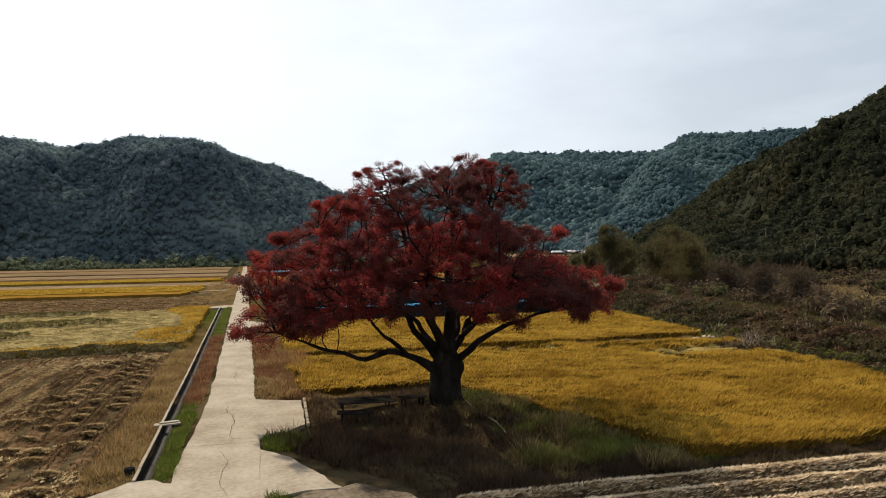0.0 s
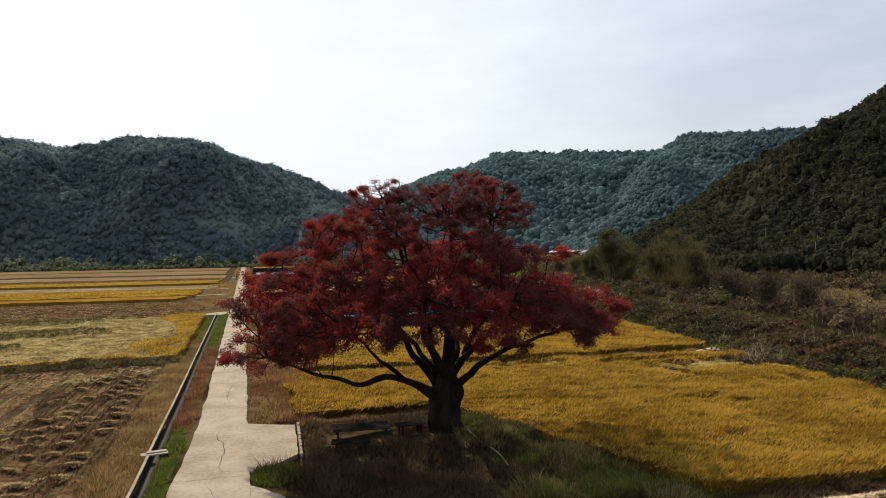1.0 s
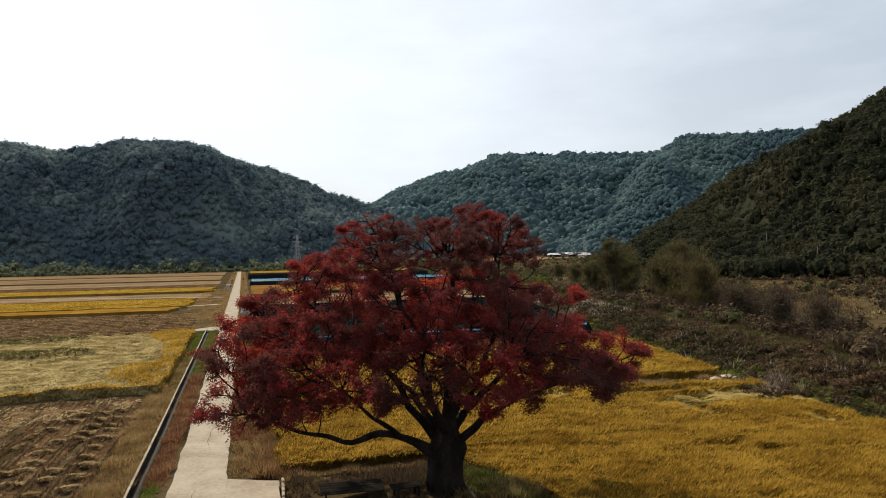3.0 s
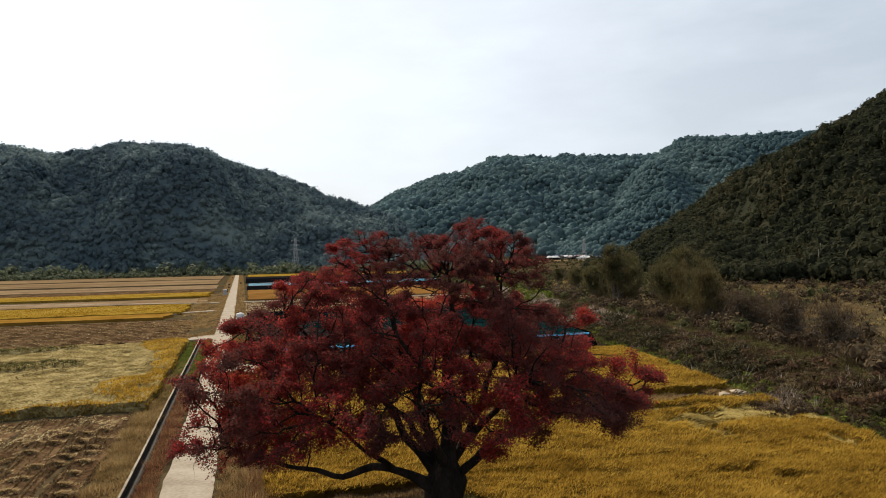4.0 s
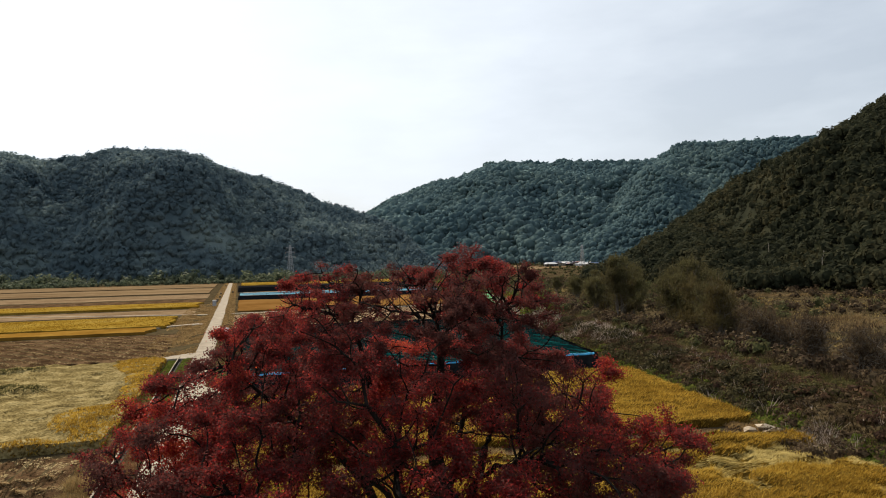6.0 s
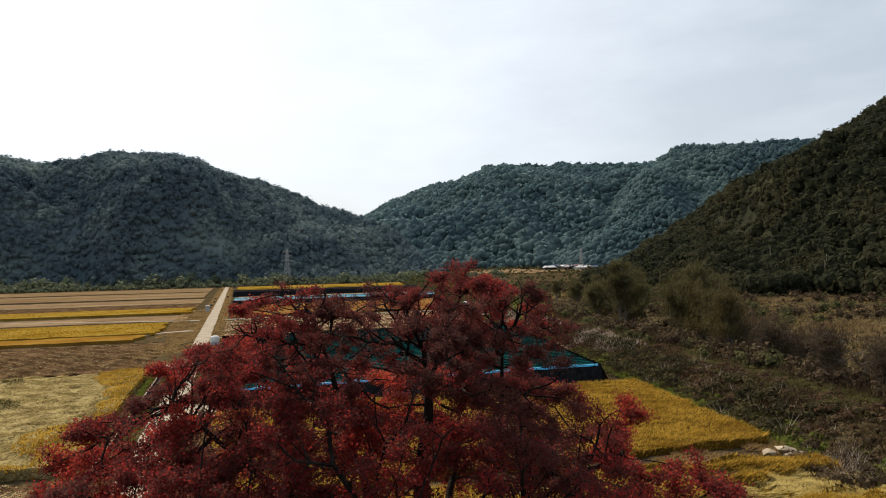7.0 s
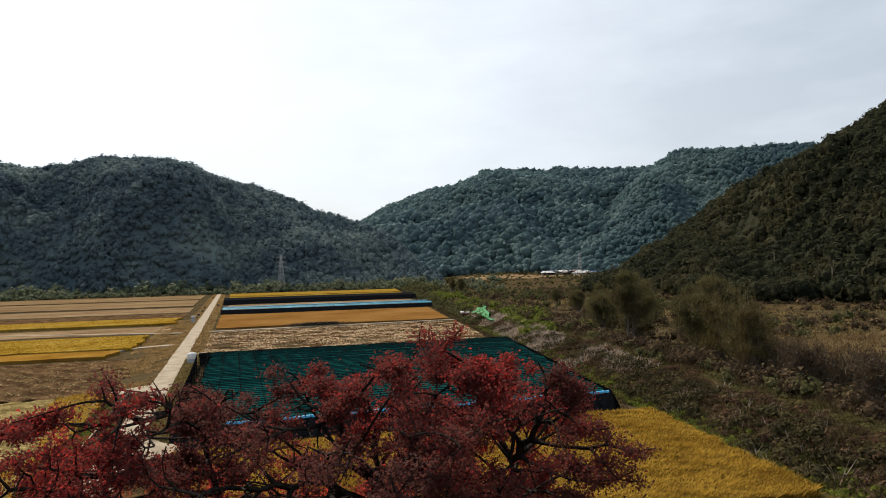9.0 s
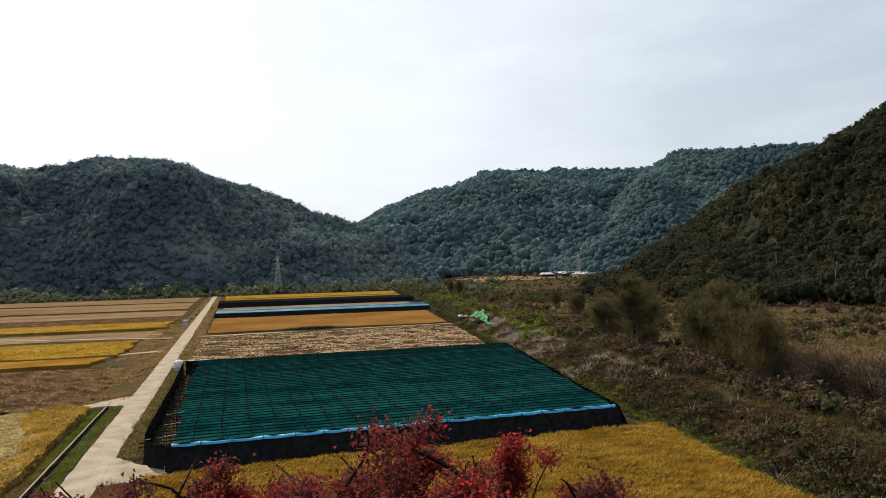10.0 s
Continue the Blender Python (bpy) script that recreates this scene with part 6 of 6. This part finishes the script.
BOUGHS = [
    # trunk first; then limbs: points across, ahead, up and radius
    [(0, 0, -0.5, 1.35), (0.0, 0, 0.4, 1.02), (0.0, 0, 1.3, 0.94), (0.15, 0, 2.3, 0.98), (0.2, 0, 3.4, 0.8), (0.35, 0, 5.2, 0.58), (0.25, 0.1, 7.5, 0.42), (0.5, 0, 9.5, 0.27), (0.4, 0, 11.2, 0.12)],
    [(-0.3, -0.2, 2.0, 0.7), (-1.5, -0.5, 2.75, 0.42), (-2.8, -0.8, 3.15, 0.34), (-4.5, -1.0, 2.95, 0.29), (-6.0, -1.4, 3.3, 0.22), (-7.4, -1.7, 3.9, 0.16), (-8.8, -2.0, 4.6, 0.08)],
    [(-0.3, 0.1, 2.6, 0.6), (-1.4, 0.3, 4.0, 0.42), (-2.4, 0.5, 5.4, 0.36), (-3.6, 0.7, 6.6, 0.28), (-5.2, 0.6, 8.2, 0.2), (-6.8, 0.2, 9.6, 0.08)],
    [(-0.1, 0.2, 3.2, 0.55), (-1.0, 0.6, 5.2, 0.38), (-1.6, 0.8, 7.4, 0.3), (-2.2, 1.0, 9.6, 0.2), (-2.8, 1.0, 11.8, 0.08)],
    [(0.4, 0.1, 3.1, 0.55), (1.4, 0.4, 4.8, 0.38), (2.2, 0.6, 6.6, 0.3), (2.6, 0.6, 8.8, 0.22), (2.8, 0.6, 11.3, 0.08)],
    [(0.6, -0.2, 2.6, 0.5), (2.0, 0.1, 3.7, 0.34), (3.6, 0.4, 4.5, 0.27), (5.4, 0.7, 5.0, 0.2), (7.4, 1.1, 5.9, 0.08)],
    [(0.2, 0.4, 3.2, 0.5), (0.8, 2.0, 4.6, 0.36), (1.2, 3.4, 6.4, 0.26), (1.6, 4.2, 8.6, 0.1)],
    [(0.1, -0.4, 3.2, 0.5), (-0.4, -1.8, 4.6, 0.34), (-0.8, -3.2, 6.2, 0.24), (-0.8, -4.2, 7.8, 0.1)],
    [(-0.2, 0.5, 3.0, 0.45), (-1.6, 2.0, 4.4, 0.32), (-3.2, 3.2, 5.8, 0.22), (-4.6, 3.8, 7.2, 0.1)],
    [(1.0, 0.0, 4.0, 0.4), (2.8, 0.6, 5.5, 0.27), (4.6, 0.8, 7.0, 0.2), (6.6, 1.4, 7.6, 0.08)],
    [(-2.0, -0.6, 3.0, 0.26), (-3.0, -2.0, 4.2, 0.2), (-4.0, -3.2, 5.4, 0.14), (-4.6, -4.2, 6.2, 0.07)],
    [(1.8, 0.3, 5.6, 0.22), (2.6, -1.6, 6.6, 0.16), (3.2, -3.2, 7.2, 0.08)],
]
red_tree = tagged(new("red_tree"), "huge old spreading tree with dark red autumn leaves", "tree")
stems = []
for k, bough in enumerate(BOUGHS):
    sides = 16 if k == 0 else 9
    pts = bend(bough, 44 if k == 0 else 26)
    w = TREE + pts[:, :1] * ER + pts[:, 1:2] * EF + pts[:, 2:3] * np.array([0, 0, 1.0])
    rad = np.maximum(pts[:, 3] * (0.8 * (1 - 0.35 * smooth(2.2, 3.6, pts[:, 2])) if k == 0 else 0.45), 0.03)
    if k:
        w += np.stack([(vnoise(np.arange(len(w)), k * 5, 3.0, 60 + d) - 0.5) for d in range(3)], 1) * 0.28 * smooth(0, 6, np.arange(len(w)))[:, None]
    v, f = tube(w, rad, sides)
    c = np.repeat(w, sides, 0)
    ang = np.tile(np.arange(sides), len(w)) * (2 * np.pi / sides)
    lump = 1 + 0.5 * (fbm(v[:, 0] * 1.5 + v[:, 1] * 1.1, v[:, 2] * 0.9, 1.1, 8) - 0.5)
    if k == 0:
        low = 1 - smooth(0.0, 1.6, c[:, 2])
        lump += 0.3 * low * np.maximum(0, np.sin(ang * 3 + 0.7)) + 0.16 * (1 - smooth(2.0, 3.6, c[:, 2])) * np.sin(ang * 5 + c[:, 2] * 0.8)
    mesh_of("trunk" if k == 0 else "limb", c + (v - c) * lump[:, None], f, M_bark, red_tree, soft=True)
    stems.append(w[18 if k == 0 else 8:])
stems = np.concatenate(stems)

# sprays of foliage fill the lobes; twigs grow towards them from the limbs
sprays = []
for r, f, z, a, b, c in LOBES:
    for tries in range(int((15 if z < 8 else 10 if z < 10.5 else 30) * a * b * c) + 3):
        q = unit(rng.normal(size=3)) * rng.uniform(0.35, 1.0) ** 0.5
        p = tp(r + q[0] * a, f + q[1] * b, min(z + q[2] * c, crown_top(r + q[0] * a)))
        if not sprays or np.min(np.linalg.norm((np.array(sprays) - p) * [1, 1, 1.6], axis=1)) > (1.14 if z < 8 else 1.26 if z < 10.5 else 0.9):
            sprays.append(p)
sprays = np.array(sprays)
sprays = sprays[rng.uniform(0, 1, len(sprays)) > 0.1 * smooth(12.6, 10.5, sprays[:, 2])]
aim = np.repeat(sprays, 15, 0) + np.clip(rng.normal(size=(len(sprays) * 15, 3)), -2, 2) * np.array([0.4, 0.4, 0.24])
pos, n0 = stems.copy(), len(stems)
par = np.full(n0, -1)
alive = np.ones(len(aim), bool)
for it in range(60):
    live = aim[alive]
    if not len(live):
        break
    near, dist = np.empty(len(live), int), np.empty(len(live))
    for i in range(0, len(live), 1500):
        d2 = ((live[i:i + 1500, None] - pos[None]) ** 2).sum(-1)
        near[i:i + 1500] = d2.argmin(1)
        dist[i:i + 1500] = np.sqrt(d2.min(1))
    pull = np.zeros_like(pos)
    use = dist > 0.2
    np.add.at(pull, near[use], (live[use] - pos[near[use]]) / dist[use, None])
    grow = np.where(np.abs(pull).sum(1) > 1e-6)[0]
    way = unit(unit(pull[grow]) + rng.normal(size=(len(grow), 3)) * 0.25 + [0, 0, 0.16])
    pos, par = np.vstack([pos, pos[grow] + way * 0.3]), np.concatenate([par, grow])
    idx = np.where(alive)[0]
    alive[idx[dist < 0.3]] = False
for it in range(3):
    total, number = np.zeros_like(pos), np.zeros(len(pos))
    np.add.at(total, par[n0:], pos[n0:])
    np.add.at(number, par[n0:], 1)
    inner = n0 + np.where(number[n0:] > 0)[0]
    pos[inner] = 0.4 * pos[inner] + 0.3 * pos[par[inner]] + 0.3 * total[inner] / number[inner, None]
weight = np.ones(len(pos))
for i in range(len(pos) - 1, n0 - 1, -1):
    weight[par[i]] += weight[i]
thick = np.clip(0.008 * weight ** 0.45, 0.008, 0.075)
reach = np.concatenate([np.min(((pos[i:i + 2000, None] - sprays[None]) ** 2).sum(-1), 1) for i in range(0, len(pos), 2000)]) ** 0.5
leafy = (reach < 0.7) & (weight <= 5)
for i in range(len(pos) - 1, n0 - 1, -1):
    leafy[par[i]] |= leafy[i]
child = n0 + np.where(leafy[n0:])[0]
a, b = pos[par[child]], pos[child]
ra, rb = np.where(par[child] < n0, thick[child] * 1.1, thick[par[child]]), thick[child]
d = unit(b - a)
u = unit(np.cross(d, [0.31, 0.17, 0.93]))
w = np.cross(d, u)
an = np.arange(4) * np.pi / 2
ring = u[:, None] * np.cos(an)[None, :, None] + w[:, None] * np.sin(an)[None, :, None]
v = np.concatenate([a[:, None] + ring * ra[:, None, None], b[:, None] + ring * rb[:, None, None]], 1)
q = np.array([(i, (i + 1) % 4, 4 + (i + 1) % 4, 4 + i) for i in range(4)])
f = (q[None] + 8 * np.arange(len(child))[:, None, None]).reshape(-1, 4)
tagged(mesh_of("branch_work", v.reshape(-1, 3), f, M_bark, red_tree), kind="stuff")
tips = pos[n0:][(weight[n0:] <= 6) & (reach[n0:] < 0.85 - 0.2 * smooth(9, 11, pos[n0:, 2]))]
across = (tips - TREE) @ ER
# the top is thinly leaved over the left shoulder and parts into separate heads
lift = smooth(10.2, 11.6, tips[:, 2])
thin = 0.55 * smooth(-4.4, -3.6, across) * smooth(-0.5, -1.0, across) * smooth(11.0, 11.9, tips[:, 2])
for cleft in (-0.75, 0.5, 2.85):
    thin = np.maximum(thin, 0.9 * lift * np.exp(-((across - cleft - 0.25 * np.sin(tips[:, 2] * 2.1)) / 0.26) ** 2))
tips = tips[rng.uniform(0, 1, len(tips)) > thin]
owner = np.concatenate([((tips[i:i + 2000, None] - sprays[None]) ** 2).sum(-1).argmin(1) for i in range(0, len(tips), 2000)])
full = np.clip(np.exp(rng.normal(size=len(sprays)) * (0.45 + 0.35 * smooth(10, 12, sprays[:, 2]))), 0.4, 2.8)[owner]
tips = tips + (0.15 + 0.15 * smooth(9.5, 12, tips[:, 2:3])) * (sprays[owner] - tips)
high = smooth(8.5, 12.0, tips[:, 2])
many = (1 + 1.1 * high) * rng.uniform(0.4, 1.6, len(tips)) * full * (0.75 + 0.25 * smooth(4.5, 7.5, tips[:, 2]))
many = np.maximum(2, many * 500000 / many.sum()).astype(int)
at = np.repeat(tips, many, 0)
at = at + rng.normal(size=at.shape) * np.array([0.15, 0.15, 0.1]) * (1 - 0.3 * smooth(9.5, 12, at[:, 2:3]))
for part_at, wide in ((at[at[:, 2] > 8.5], 1.6), (at[at[:, 2] <= 8.5], 1.7)):
    fine = 1.2 - 0.46 * smooth(8.0, 12.0, part_at[:, 2])
    v, f = leaf_quads(part_at, rng.uniform(0.052, 0.1, len(part_at)) * fine, rng.uniform(0.04, 0.07, len(part_at)) * fine * wide, np.array([0, 0, 0.6]))
    tagged(mesh_of("crown", v, f[:, :3], M_red, red_tree), kind="stuff")
